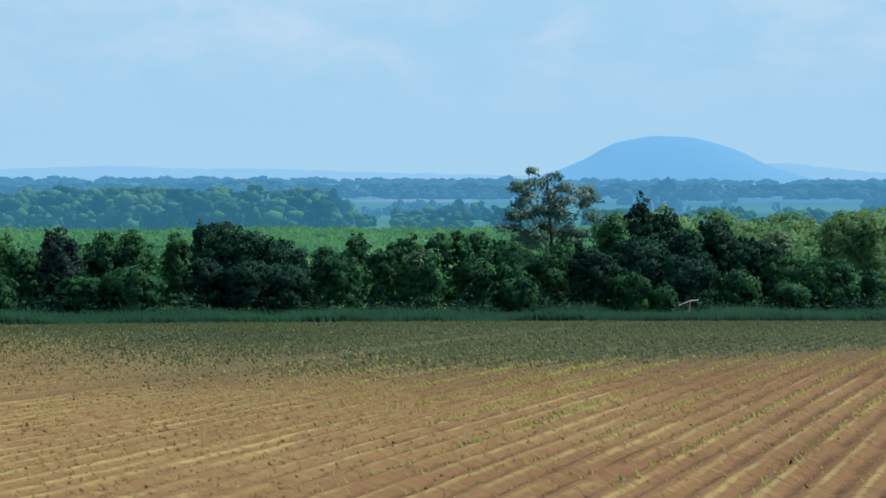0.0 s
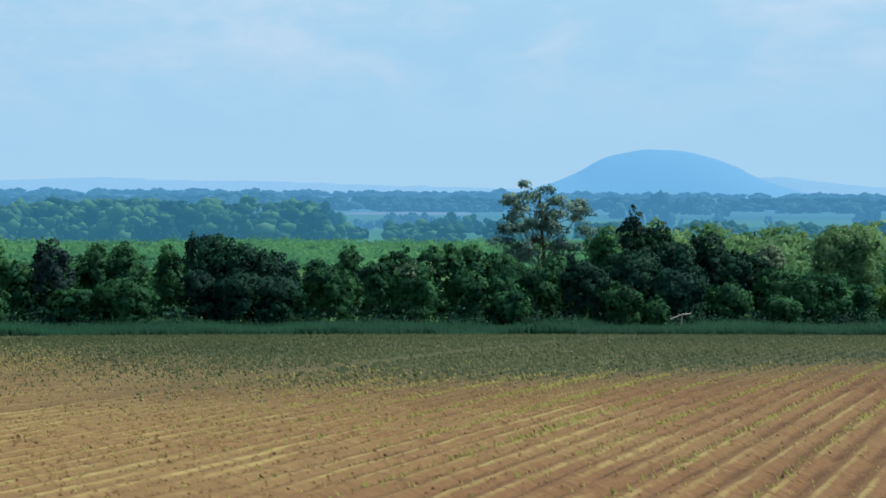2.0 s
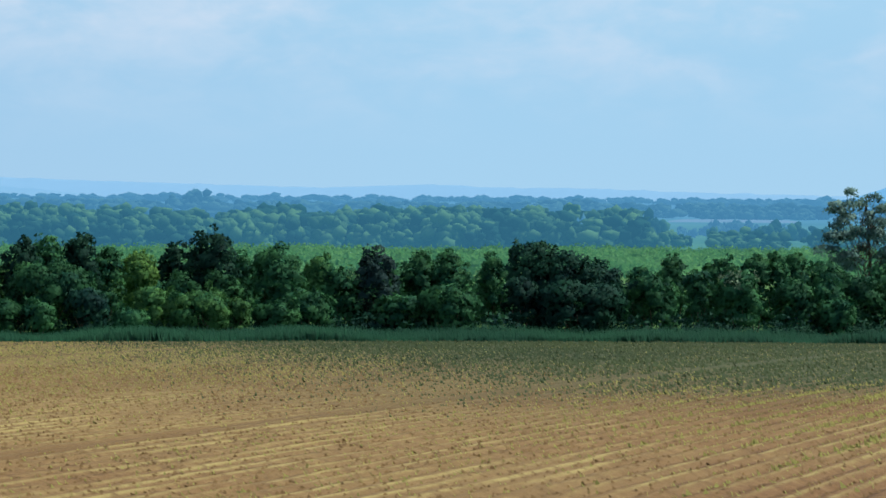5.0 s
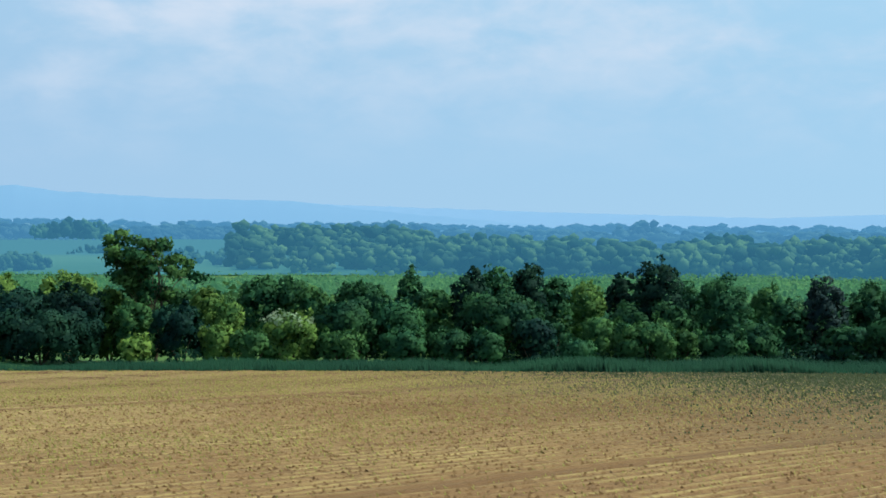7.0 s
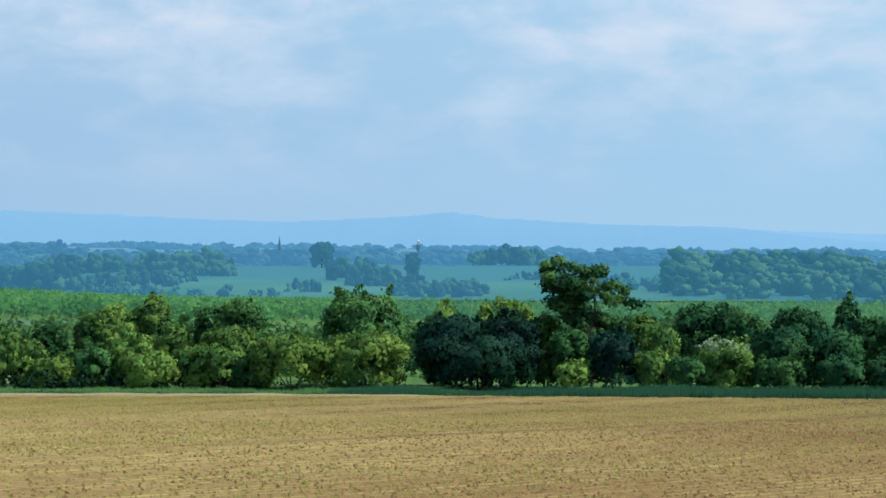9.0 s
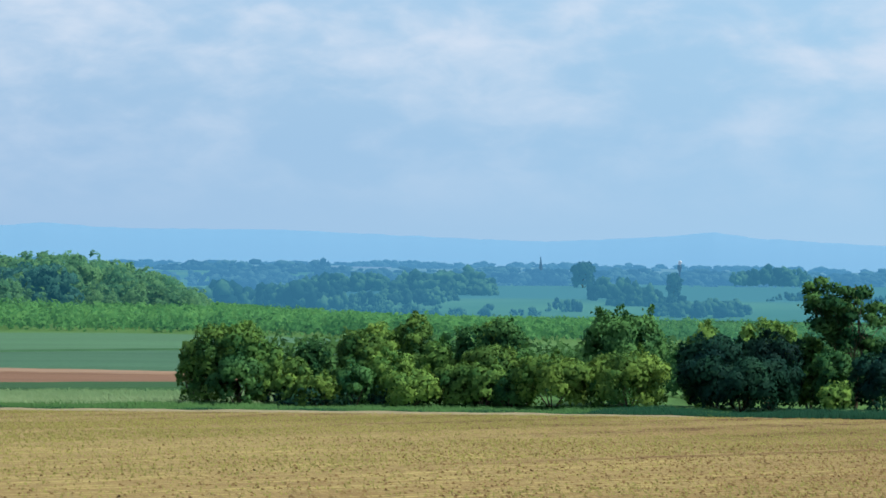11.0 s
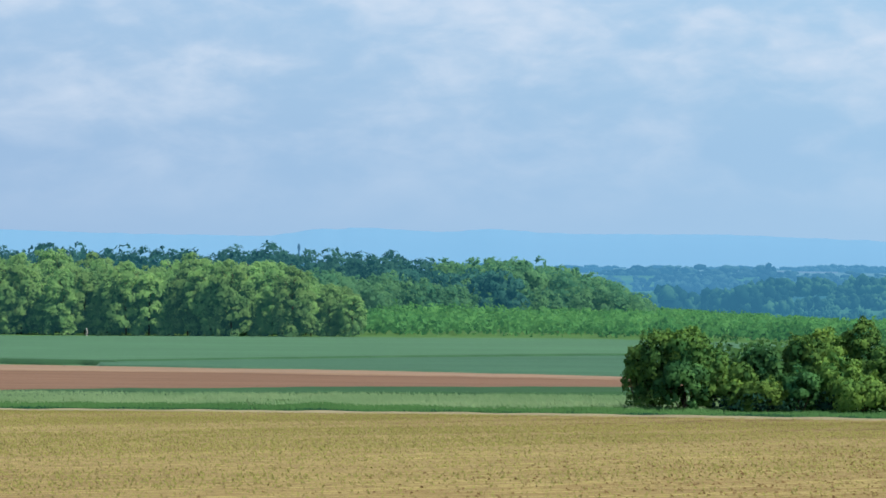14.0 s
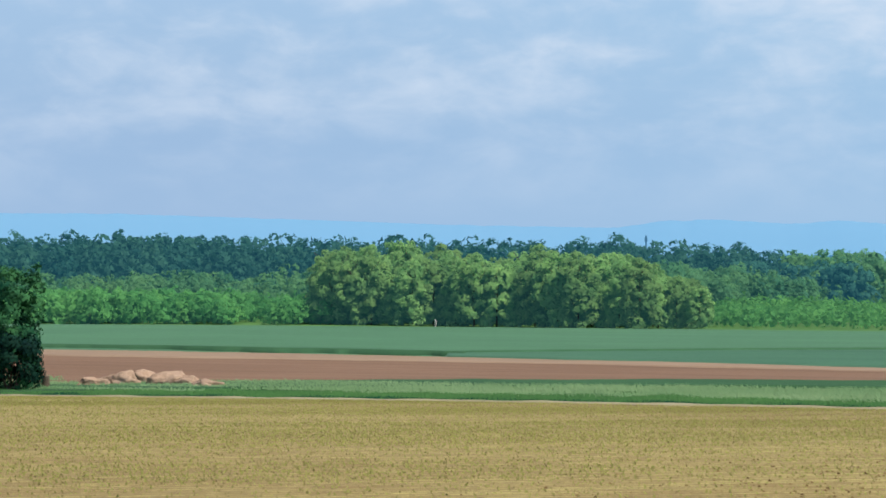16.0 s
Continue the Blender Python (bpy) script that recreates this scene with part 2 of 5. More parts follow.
    squeeze.inputs["Scale"].default_value = (1.2, 0.16, 1)
    t.links.new(along.outputs[0], squeeze.inputs[0])
    run = noise_node(t, 1.0, 5, squeeze.outputs[0], 0.65)
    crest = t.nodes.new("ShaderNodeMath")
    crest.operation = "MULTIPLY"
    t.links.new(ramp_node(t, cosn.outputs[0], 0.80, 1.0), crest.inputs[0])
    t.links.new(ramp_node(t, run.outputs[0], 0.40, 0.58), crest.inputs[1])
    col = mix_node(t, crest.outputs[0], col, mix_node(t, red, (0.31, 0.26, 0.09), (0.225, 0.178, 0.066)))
    col = mix_node(t, ramp_node(t, small.outputs[0], 0.50, 0.66), col, mix_node(t, red, (0.185, 0.138, 0.056), (0.100, 0.056, 0.024)))
    col = mix_node(t, ramp_node(t, small.outputs[0], 0.46, 0.30), col, mix_node(t, red, (0.29, 0.23, 0.085), (0.190, 0.122, 0.053)))
    off = t.nodes.new("ShaderNodeMath")             # wheel tracks, every so many rows
    off.operation = "ADD"
    off.inputs[1].default_value = -TRACK_AT
    t.links.new(sway.outputs[0], off.inputs[0])
    lane = t.nodes.new("ShaderNodeMath")
    lane.operation = "WRAP"
    lane.inputs[1].default_value, lane.inputs[2].default_value = TRACK_GAP / 2, -TRACK_GAP / 2
    t.links.new(off.outputs[0], lane.inputs[0])
    near = t.nodes.new("ShaderNodeMath")
    near.operation = "ABSOLUTE"
    t.links.new(lane.outputs[0], near.inputs[0])
    worn = t.nodes.new("ShaderNodeMath")
    worn.operation = "MULTIPLY"
    worn.inputs[1].default_value = 0.8
    inside = t.nodes.new("ShaderNodeMath")
    inside.operation = "MULTIPLY"
    t.links.new(ramp_node(t, near.outputs[0], 0.75, 0.25), inside.inputs[0])
    t.links.new(ramp_node(t, sp.outputs[0], -12, -4), inside.inputs[1])
    t.links.new(inside.outputs[0], worn.inputs[0])
    col = mix_node(t, worn.outputs[0], col, (0.112, 0.068, 0.028))
    # lay the painted cloud shade over the finished soil colour
    shade_mix = t.nodes.new("ShaderNodeMath")
    shade_mix.operation = "MULTIPLY"
    shade_mix.inputs[1].default_value = 0.86
    t.links.new(cloud_shade.outputs[0], shade_mix.inputs[0])
    col = mix_node(t, shade_mix.outputs[0], col, mix_node(t, ramp_node(t, mid.outputs[0], 0.38, 0.62), (0.038, 0.056, 0.028), (0.064, 0.076, 0.032)))
    t.links.new(col, p.inputs["Base Color"])
    p.inputs["Roughness"].default_value = 0.95
    p.inputs["Specular IOR Level"].default_value = 0.1
    bp = t.nodes.new("ShaderNodeBump")
    bp.inputs["Strength"].default_value, bp.inputs["Distance"].default_value = 0.7, 0.045
    t.links.new(small.outputs[0], bp.inputs["Height"])
    t.links.new(bp.outputs[0], p.inputs["Normal"])
    return m


ROW_AZ, ROW_GAP, EDGE_Y = -37.3, 0.60, 132.0
TRACK_AT, TRACK_GAP = -22.3, 28.4
M_SOIL = sown_soil("crop_soil", ROW_AZ, ROW_GAP)
M_CROP = foliage("crop_leaves", (0.205, 0.208, 0.064), (0.285, 0.278, 0.086), 0.45, 0.05)
# leaves darkened to carry the cloud shade on the far crop
M_SHADE_WEED = foliage("shade_weed_leaves", (0.036, 0.060, 0.028), (0.062, 0.088, 0.032), 0.3, 0.05)
M_STRAW = foliage("straw", (0.220, 0.180, 0.070), (0.300, 0.255, 0.095), 0.3, 0.05)
M_CLOD = foliage("soil_clods", (0.165, 0.102, 0.044), (0.265, 0.178, 0.078), 0.3, 0.3)
M_VERGE = foliage("verge_grass", (0.010, 0.056, 0.033), (0.019, 0.084, 0.042), 0.4, 0.12)
M_VERGE_SHORT = foliage("short_grass", (0.045, 0.120, 0.042), (0.085, 0.190, 0.062), 0.35, 0.08)
M_VERGE_PALE = foliage("seeding_grass", (0.16, 0.29, 0.13), (0.30, 0.43, 0.22), 0.35, 0.08)
M_EDGE = earth("dusty_soil", (0.215, 0.185, 0.105), (0.25, 0.22, 0.13), (0.19, 0.155, 0.08), 0.12, 1.8)
M_BROWN = earth("ploughed_soil", (0.152, 0.088, 0.052), (0.170, 0.099, 0.060), (0.115, 0.064, 0.038), 0.05, 1.5, streak=True)
M_TAN = earth("dry_soil", (0.24, 0.165, 0.105), (0.22, 0.15, 0.098), (0.17, 0.106, 0.064), 0.05, 1.5, streak=True)
M_WHEAT = earth("green_cereal", (0.054, 0.128, 0.066), (0.062, 0.143, 0.073), (0.044, 0.108, 0.056), 0.02, 0.8, 0.5, streak=True)
M_VERGE_DARK = earth("baulk_turf", (0.024, 0.068, 0.026), (0.030, 0.082, 0.030), (0.018, 0.052, 0.020), 0.1, 1.0)
M_BAULK = earth("baulk_grass", (0.034, 0.090, 0.042), (0.044, 0.108, 0.050), (0.026, 0.070, 0.030), 0.15, 1.0)
M_CEREAL_LOW = earth("thin_cereal", (0.042, 0.105, 0.060), (0.050, 0.12, 0.066), (0.034, 0.085, 0.048), 0.02, 0.8, 0.5, streak=True)
M_HEAP = earth("sandy_heap", (0.31, 0.205, 0.135), (0.36, 0.25, 0.17), (0.18, 0.105, 0.064), 0.6, 2.5, 0.8, 0.4)
M_BUSH = foliage("bush_leaves", (0.036, 0.112, 0.035), (0.210, 0.365, 0.086), 0.3)
# leaf colour darkened to hold the cloud shade on the hedge
M_BUSH_SHADED = foliage("shaded_leaves", (0.009, 0.054, 0.031), (0.062, 0.180, 0.064), 0.24)
M_BUSH_MID = foliage("mid_leaves", (0.028, 0.098, 0.034), (0.185, 0.335, 0.080), 0.28)
M_BUSH_SOFT = foliage("soft_leaves", (0.016, 0.076, 0.032), (0.108, 0.245, 0.074), 0.26)
M_BUSH_DARK = foliage("dark_bush_leaves", (0.004, 0.026, 0.022), (0.019, 0.068, 0.036), 0.2)
M_BUSH_BRIGHT = foliage("bright_leaves", (0.055, 0.150, 0.042), (0.270, 0.425, 0.096), 0.3)
M_BUSH_PURPLE = foliage("dusky_leaves", (0.012, 0.034, 0.034), (0.026, 0.056, 0.044), 0.2)
M_BLOSSOM = foliage("pale_blossom", (0.17, 0.29, 0.15), (0.33, 0.44, 0.28), 0.25, 0.6)
M_PALE_LEAF = foliage("dull_pale_leaves", (0.10, 0.17, 0.10), (0.18, 0.26, 0.16), 0.25, 0.6)
M_DRYLEAF = foliage("thin_grey_leaves", (0.048, 0.115, 0.105), (0.190, 0.300, 0.245), 0.4)
# scrub leaves darkened by the same painted cloud shade
M_SCRUB_SHADED = foliage("shaded_scrub_leaves", (0.014, 0.064, 0.032), (0.044, 0.125, 0.046), 0.3, 0.05)
M_SCRUB = foliage("scrub_leaves", (0.034, 0.108, 0.042), (0.092, 0.205, 0.065), 0.35, 0.05)
M_SCRUB_PALE = foliage("pale_scrub_leaves", (0.055, 0.140, 0.070), (0.150, 0.270, 0.110), 0.4, 0.08)
# thickets and woods with air haze put into bluish colour and faint glow
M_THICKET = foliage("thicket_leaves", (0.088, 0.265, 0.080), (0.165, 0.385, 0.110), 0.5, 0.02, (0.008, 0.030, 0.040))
# duller, bluer copy of the thicket leaves for the right-hand side
M_THICKET_DULL = foliage("dull_thicket_leaves", (0.058, 0.180, 0.070), (0.120, 0.275, 0.095), 0.5, 0.015, (0.010, 0.040, 0.055))
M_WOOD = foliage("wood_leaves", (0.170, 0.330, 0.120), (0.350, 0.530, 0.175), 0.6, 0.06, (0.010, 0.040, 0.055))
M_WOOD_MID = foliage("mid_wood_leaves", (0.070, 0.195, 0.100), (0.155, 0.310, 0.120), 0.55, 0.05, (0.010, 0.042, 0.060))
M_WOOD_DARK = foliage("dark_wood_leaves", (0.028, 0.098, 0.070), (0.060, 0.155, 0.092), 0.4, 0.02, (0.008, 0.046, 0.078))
# far leaves that glow blue to imitate haze
M_WOOD_FAR = hazy_leaves("hazy_valley_leaves", (0.008, 0.026, 0.018), (0.042, 0.090, 0.034), (0.028, 0.126, 0.212), 0.014)
M_COPSE = hazy_leaves("hazy_copse_leaves", (0.005, 0.016, 0.012), (0.028, 0.068, 0.030), (0.034, 0.150, 0.258), 0.012)
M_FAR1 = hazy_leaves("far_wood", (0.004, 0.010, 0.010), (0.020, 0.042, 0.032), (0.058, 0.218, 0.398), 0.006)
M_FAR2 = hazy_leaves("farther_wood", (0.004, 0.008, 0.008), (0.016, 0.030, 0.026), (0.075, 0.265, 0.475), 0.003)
# hills and far fields: haze painted in as glow
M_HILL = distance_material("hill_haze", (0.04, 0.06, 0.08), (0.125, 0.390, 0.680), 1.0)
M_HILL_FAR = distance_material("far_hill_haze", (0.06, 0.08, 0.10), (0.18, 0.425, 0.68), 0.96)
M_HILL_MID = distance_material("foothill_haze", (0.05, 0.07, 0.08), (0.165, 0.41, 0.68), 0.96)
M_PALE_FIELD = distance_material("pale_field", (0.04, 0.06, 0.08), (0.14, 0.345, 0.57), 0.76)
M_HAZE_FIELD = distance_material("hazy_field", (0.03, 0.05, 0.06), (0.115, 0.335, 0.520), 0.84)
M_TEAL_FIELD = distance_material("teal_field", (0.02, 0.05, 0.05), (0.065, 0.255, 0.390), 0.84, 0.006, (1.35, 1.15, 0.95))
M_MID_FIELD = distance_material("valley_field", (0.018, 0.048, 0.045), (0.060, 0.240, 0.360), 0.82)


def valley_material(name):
    """Far land with haze put into colour and glow: its own green gives way to the blue of the air with distance."""
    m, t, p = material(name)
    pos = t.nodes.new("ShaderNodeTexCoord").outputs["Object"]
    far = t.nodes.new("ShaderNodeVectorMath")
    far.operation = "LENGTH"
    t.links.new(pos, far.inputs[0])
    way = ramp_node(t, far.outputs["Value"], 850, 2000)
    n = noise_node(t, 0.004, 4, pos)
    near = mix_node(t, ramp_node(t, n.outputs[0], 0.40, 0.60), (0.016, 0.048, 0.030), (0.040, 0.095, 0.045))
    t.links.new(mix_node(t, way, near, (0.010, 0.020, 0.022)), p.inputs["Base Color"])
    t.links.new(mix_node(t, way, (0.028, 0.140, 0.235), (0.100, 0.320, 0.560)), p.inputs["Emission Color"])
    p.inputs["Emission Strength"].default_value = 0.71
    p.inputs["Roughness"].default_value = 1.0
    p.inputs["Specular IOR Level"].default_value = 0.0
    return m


M_VALLEY = valley_material("valley_floor")
# far towers share the painted haze glow
M_TOWER = distance_material("hazy_tower_stone", (0.015, 0.025, 0.035), (0.06, 0.19, 0.33), 0.8)
M_TOWER_PALE = distance_material("hazy_tower_white", (0.5, 0.5, 0.5), (0.3, 0.4, 0.5), 0.3)
M_POST = earth("grey_timber", (0.30, 0.28, 0.25), (0.36, 0.33, 0.29), (0.2, 0.18, 0.16), 2, 10, 0.4)

# ---- builders ----
PX = 4690.0
EYE = 3.0


def mesh_np(name, V, F, mat, smooth=False):
    """One mesh from numpy arrays of points and faces."""
    me = bpy.data.meshes.new(name)
    V, F = np.asarray(V, np.float32), np.asarray(F, np.int32)
    me.vertices.add(len(V))
    me.vertices.foreach_set("co", V.ravel())
    k = F.shape[1]
    me.loops.add(F.size)
    me.loops.foreach_set("vertex_index", F.ravel())
    me.polygons.add(len(F))
    me.polygons.foreach_set("loop_start", np.arange(0, F.size, k, dtype=np.int32))
    me.polygons.foreach_set("use_smooth", np.full(len(F), smooth))
    me.update(calc_edges=True)
    me.materials.append(mat)
    return me


def sheet(name, P, mat, label, category, keep=None):
    """A smooth sheet from a grid of points P[i, j]; keep: which of its cells stay."""
    n, m = P.shape[:2]
    idx = np.arange(n * m).reshape(n, m)
    F = np.stack([idx[:-1, :-1], idx[1:, :-1], idx[1:, 1:], idx[:-1, 1:]], -1).reshape(-1, 4)
    if keep is not None:
        F = F[keep.ravel()]
    me = mesh_np(name, P.reshape(-1, 3), F, mat, True)
    return tagged(new(name, me), label, category, kind="structure")


def part(name, me, parent, label=""):
    ob = new(name, me)
    ob.parent = parent
    return tagged(ob, label)


def smooth01(t):
    t = np.clip(t, 0, 1)
    return t * t * (3 - 2 * t)


# heights of the land below the eye, over distance, for six directions
DIST = np.array([170, 240, 400, 560, 800, 950, 1200, 2000, 3500, 4950.0])
DIRS = np.array([-34, -12, -4, 6, 15, 20, 34.0])
LAND = np.array([
    [-8.0, -9.0, -11.5, -14.0, -16.5, -16.5, -16.5, -14.0, -9.0, -12],
    [-7.2, -8.0, -11.0, -13.5, -16.0, -16.0, -15.0, -11.0, -3.0, 0],
    [-7.1, -7.6, -10.0, -13.0, -15.5, -11.0, -6.0, -7.0, 2.0, 6],
    [-7.1, -7.3, -9.0, -12.0, -15.0, -10.0, -5.5, -5.0, 10.0, 17],
    [-7.1, -7.2, -8.0, -8.6, -9.5, -12.0, -11.0, -4.0, 15.0, 22],
    [-7.1, -7.2, -8.0, -6.0, -3.0, -4.0, -8.0, -4.0, 15.0, 22],
    [-7.1, -7.1, -7.9, -5.0, -1.0, 0.0, 0.0, -4.0, 15.0, 20],
])


def edge_z(u):
    u = np.clip(u, -130, 130)
    return -7.0 + 0.0065 * u - 0.000122 * u * u


def land(x, y):
    """Height of the ground at x, y."""
    x, y = np.asarray(x, float), np.asarray(y, float)
    d = np.hypot(x, y)
    ze = edge_z(-x)
    near = -EYE + (ze + EYE) * np.clip(y / 132, 0, 1)
    az = np.clip(np.degrees(np.arctan2(-x, np.maximum(y, 1e-3))), -34, 34)
    ld = np.log(np.clip(d, 170, 4950))
    i = np.clip(np.searchsorted(np.log(DIST), ld) - 1, 0, len(DIST) - 2)
    f = (ld - np.log(DIST)[i]) / (np.log(DIST)[i + 1] - np.log(DIST)[i])
    j = np.clip(np.searchsorted(DIRS, az) - 1, 0, len(DIRS) - 2)
    g = smooth01((az - DIRS[j]) / (DIRS[j + 1] - DIRS[j]))
    a = LAND[j, i] * (1 - f) + LAND[j, i + 1] * f
    b = LAND[j + 1, i] * (1 - f) + LAND[j + 1, i + 1] * f
    far = a * (1 - g) + b * g
    w = smooth01((y - 132) / 45)
    return EYE + near * (1 - w) + far * w


def polar(az, d):
    a = np.radians(az)
    return -np.sin(a) * d, np.cos(a) * d


def leaf_quads(C, N, size, rng, stretch=1.5, jitter=0.38):
    """Pointed leaves at C facing about N."""
    n = len(C)
    R = rng.normal(size=(n, 3))
    N = N + jitter * R
    N /= np.linalg.norm(N, axis=1)[:, None] + 1e-9
    T = np.cross(N, rng.normal(size=(n, 3)))
    T /= np.linalg.norm(T, axis=1)[:, None] + 1e-9
    B = np.cross(N, T)
    s = (size * (0.6 + 0.8 * rng.random(n)))[:, None]
    V = np.stack([C - T * s * stretch * 0.5 - B * s * 0.4, C + T * s * stretch * 0.5 - B * s * 0.4, C + B * s * 0.6 + T * s * (rng.random((n, 1)) - 0.5)], 1).reshape(-1, 3)
    return V


def leaves_of(n):
    return np.arange(3 * n).reshape(n, 3)


def crown_points(rng, h, w, base, lobes, n, peak=0.5, ragged=0.12, shoots=True, lobe=0.2):
    """Leaf places, facings and tones on a crown of rounded boughs: h high, w half wide, from base up."""
    k = np.arange(lobes)
    u = 1 - 1.95 * (k + 0.3 + 0.4 * rng.random(lobes)) / lobes       # from the top down, few boughs underneath
    a = k * 2.39996 + 0.7 * rng.normal(size=lobes)
    s = np.where(u > 0, np.maximum(0.0, 1 - np.abs(u) ** 2.3) ** 0.5, 1 - 0.28 * u * u)
    out = np.stack([np.cos(a) * s, np.sin(a) * s, u], 1)
    waist = base + (h - base) * peak * 0.85
    R = lobe * w * (0.65 + 0.75 * rng.random(lobes))
    R = np.minimum(R, 0.26 * (h - base))
    reach = 0.70 + 0.30 * rng.random(lobes)
    high = np.where(u > 0, h - waist, waist - base)
    L = np.stack([out[:, 0] * (w - R) * reach, out[:, 1] * (w - R) * reach, waist + out[:, 2] * (high - R) * reach], 1)
    hue = np.clip(0.4 * rng.normal(size=lobes), -1, 1)
    pick = rng.choice(lobes, n, p=R ** 2 / (R ** 2).sum())
    D = rng.normal(size=(n, 3))
    D /= np.linalg.norm(D, axis=1)[:, None]
    inward = (D * out[pick]).sum(1) < -0.25
    D[inward] *= -1
    D[:, 2] = np.where(D[:, 2] < -0.45, -D[:, 2], D[:, 2])
    r = R[pick] * (1 + 0.55 * ragged * rng.normal(size=n) - 0.3 * rng.random(n) ** 2)
    C = L[pick] + D * r[:, None] * np.array([1, 1, 0.88])
    N = D + 0.35 * out[pick]
    tone = hue[pick]
    inner = rng.random(n) < 0.16                    # the dense inside of the crown, its shade put into a darker leaf tone
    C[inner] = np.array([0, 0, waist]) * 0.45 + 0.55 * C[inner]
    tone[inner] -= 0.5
    if shoots:                                      # loose shoots that break the outline
        m = max(5, lobes // 5)
        foot = rng.choice(lobes, m)
        lean = np.stack([0.5 * rng.normal(size=m), 0.5 * rng.normal(size=m), 0.7 + 0.5 * rng.random(m)], 1)
        sprig = rng.random(n) < 0.25 * ragged + 0.02
        q = rng.integers(0, m, n)[sprig]
        t = rng.random((sprig.sum(), 1))
        C[sprig] = L[foot[q]] + lean[q] * (R[foot[q]][:, None] * (0.75 + 0.6 * t)) + rng.normal(size=(sprig.sum(), 3)) * 0.13 * R[foot[q]][:, None] / R.mean() * (1.3 - t)
    C[:, 2] = np.abs(C[:, 2] - base * 0.6) + base * 0.6
    return C, N / np.linalg.norm(N, axis=1)[:, None], tone


def leaf_mesh(name, C, D, tone, size, mat, rng, stretch=1.3, jitter=0.5, up=0.15):
    """Leaves at C, shaded with the bough that they belong to."""
    n = len(C)
    me = mesh_np(name, leaf_quads(C, D, size, rng, stretch, jitter), leaves_of(n), mat, True)
    N = np.repeat(D + 0.10 * rng.normal(size=(n, 3)) + np.array([0, 0, up]), 3, axis=0)
    me.normals_split_custom_set_from_vertices((N / (np.linalg.norm(N, axis=1)[:, None] + 1e-6)).tolist())
    me.attributes.new("tone", "FLOAT", "POINT").data.foreach_set("value", np.repeat(tone, 3).astype(np.float32))
    return me


def stick(p0, p1, r0, r1, sides=6):
    """Points and quads of one tapered stick."""
    p0, p1 = Vector(p0), Vector(p1)
    z = (p1 - p0).normalized()
    x = z.orthogonal().normalized()
    y = z.cross(x)
    V = []
    for p, r in ((p0, r0), (p1, r1)):
        for k in range(sides):
            a = 6.2832 * k / sides
            V.append(p + (x * math.cos(a) + y * math.sin(a)) * r)
    F = [(k, (k + 1) % sides, sides + (k + 1) % sides, sides + k) for k in range(sides)]
    return V, F


def sticks_mesh(name, sticks, mat):
    V, F = [], []
    for s in sticks:
        v, f = stick(*s)
        F += [tuple(i + len(V) for i in q) for q in f]
        V += v
    return mesh_np(name, [tuple(v) for v in V], F, mat, True)


def limbs(rng, h, w, base, r, count, lean=0.25):
    """A trunk that tapers and limbs that leave it."""
    out, p = [], Vector((0, 0, -0.15))
    for k in range(4):
        q = Vector((lean * rng.normal() * 0.3 * k, lean * rng.normal() * 0.3 * k, h * 0.8 * (k + 1) / 4))
        out.append((p, q, r * (1 - 0.22 * k), r * (1 - 0.22 * (k + 1)) + 0.01))
        p = q
    for k in range(count):
        z = base * 0.7 + (h * 0.75 - base * 0.7) * (k + 0.5) / count
        a = k * 2.4 + rng.random()
        e = w * (0.55 + 0.4 * rng.random())
        out.append(((0, 0, z), (math.cos(a) * e, math.sin(a) * e, z + 0.4 * e + 0.1 * h), r * 0.4, 0.02))
    return out


def bush(name, label, category, group, az, y, h, w, mat, seed, leaf=0.155, dense=0.52, base=0.0, lobes=0, trunk=0, ragged=0.16, second=None, peak=0.74):
    """A shrub or tree: stems and a leafy crown."""
    rng = np.random.default_rng(seed)
    x = -math.tan(radians(az)) * y
    top = new(name)
    top.location = (x, y, float(land(x, y)))
    tagged(top, label, category, group)
    rl = 0.32 * w ** 0.7
    lobes = lobes or int(2.6 * (w * w + w * h) / 3 / (rl * rl)) + 8
    n = int(dense * 1.35 * lobes * 12.6 * rl * rl / (leaf * leaf)) + 300
    C, D, tone = crown_points(rng, h, w, h * base if trunk else -0.2 * h, lobes, n, peak=peak, ragged=ragged, lobe=rl / w)
    part("crown", leaf_mesh("crown", C, D, tone, np.full(n, leaf), mat, rng), top)
    # pale top leaves: blossom on one bush, painted highlights on another
    if second:
        m2 = n // 9
        C, D, tone = crown_points(rng, h * 1.02, w * 0.95, h * 0.6, max(6, lobes // 2), m2, ragged=0.2)
        part("blossom", leaf_mesh("blossom", C, D, tone, np.full(m2, leaf * 0.8), second, rng), top)
    if trunk:
        part("trunk", sticks_mesh("trunk", limbs(rng, h, w, h * base, trunk, 9), M_BARK), top)
    else:
        st = []
        for k in range(5):
            a = k * 1.257 + rng.random()
            st.append(((0.1 * math.cos(a), 0.1 * math.sin(a), -0.1), (w * 0.5 * math.cos(a), w * 0.5 * math.sin(a), h * 0.4), 0.05, 0.012))
        part("stem", sticks_mesh("stem", st, M_BARK), top)
    return top


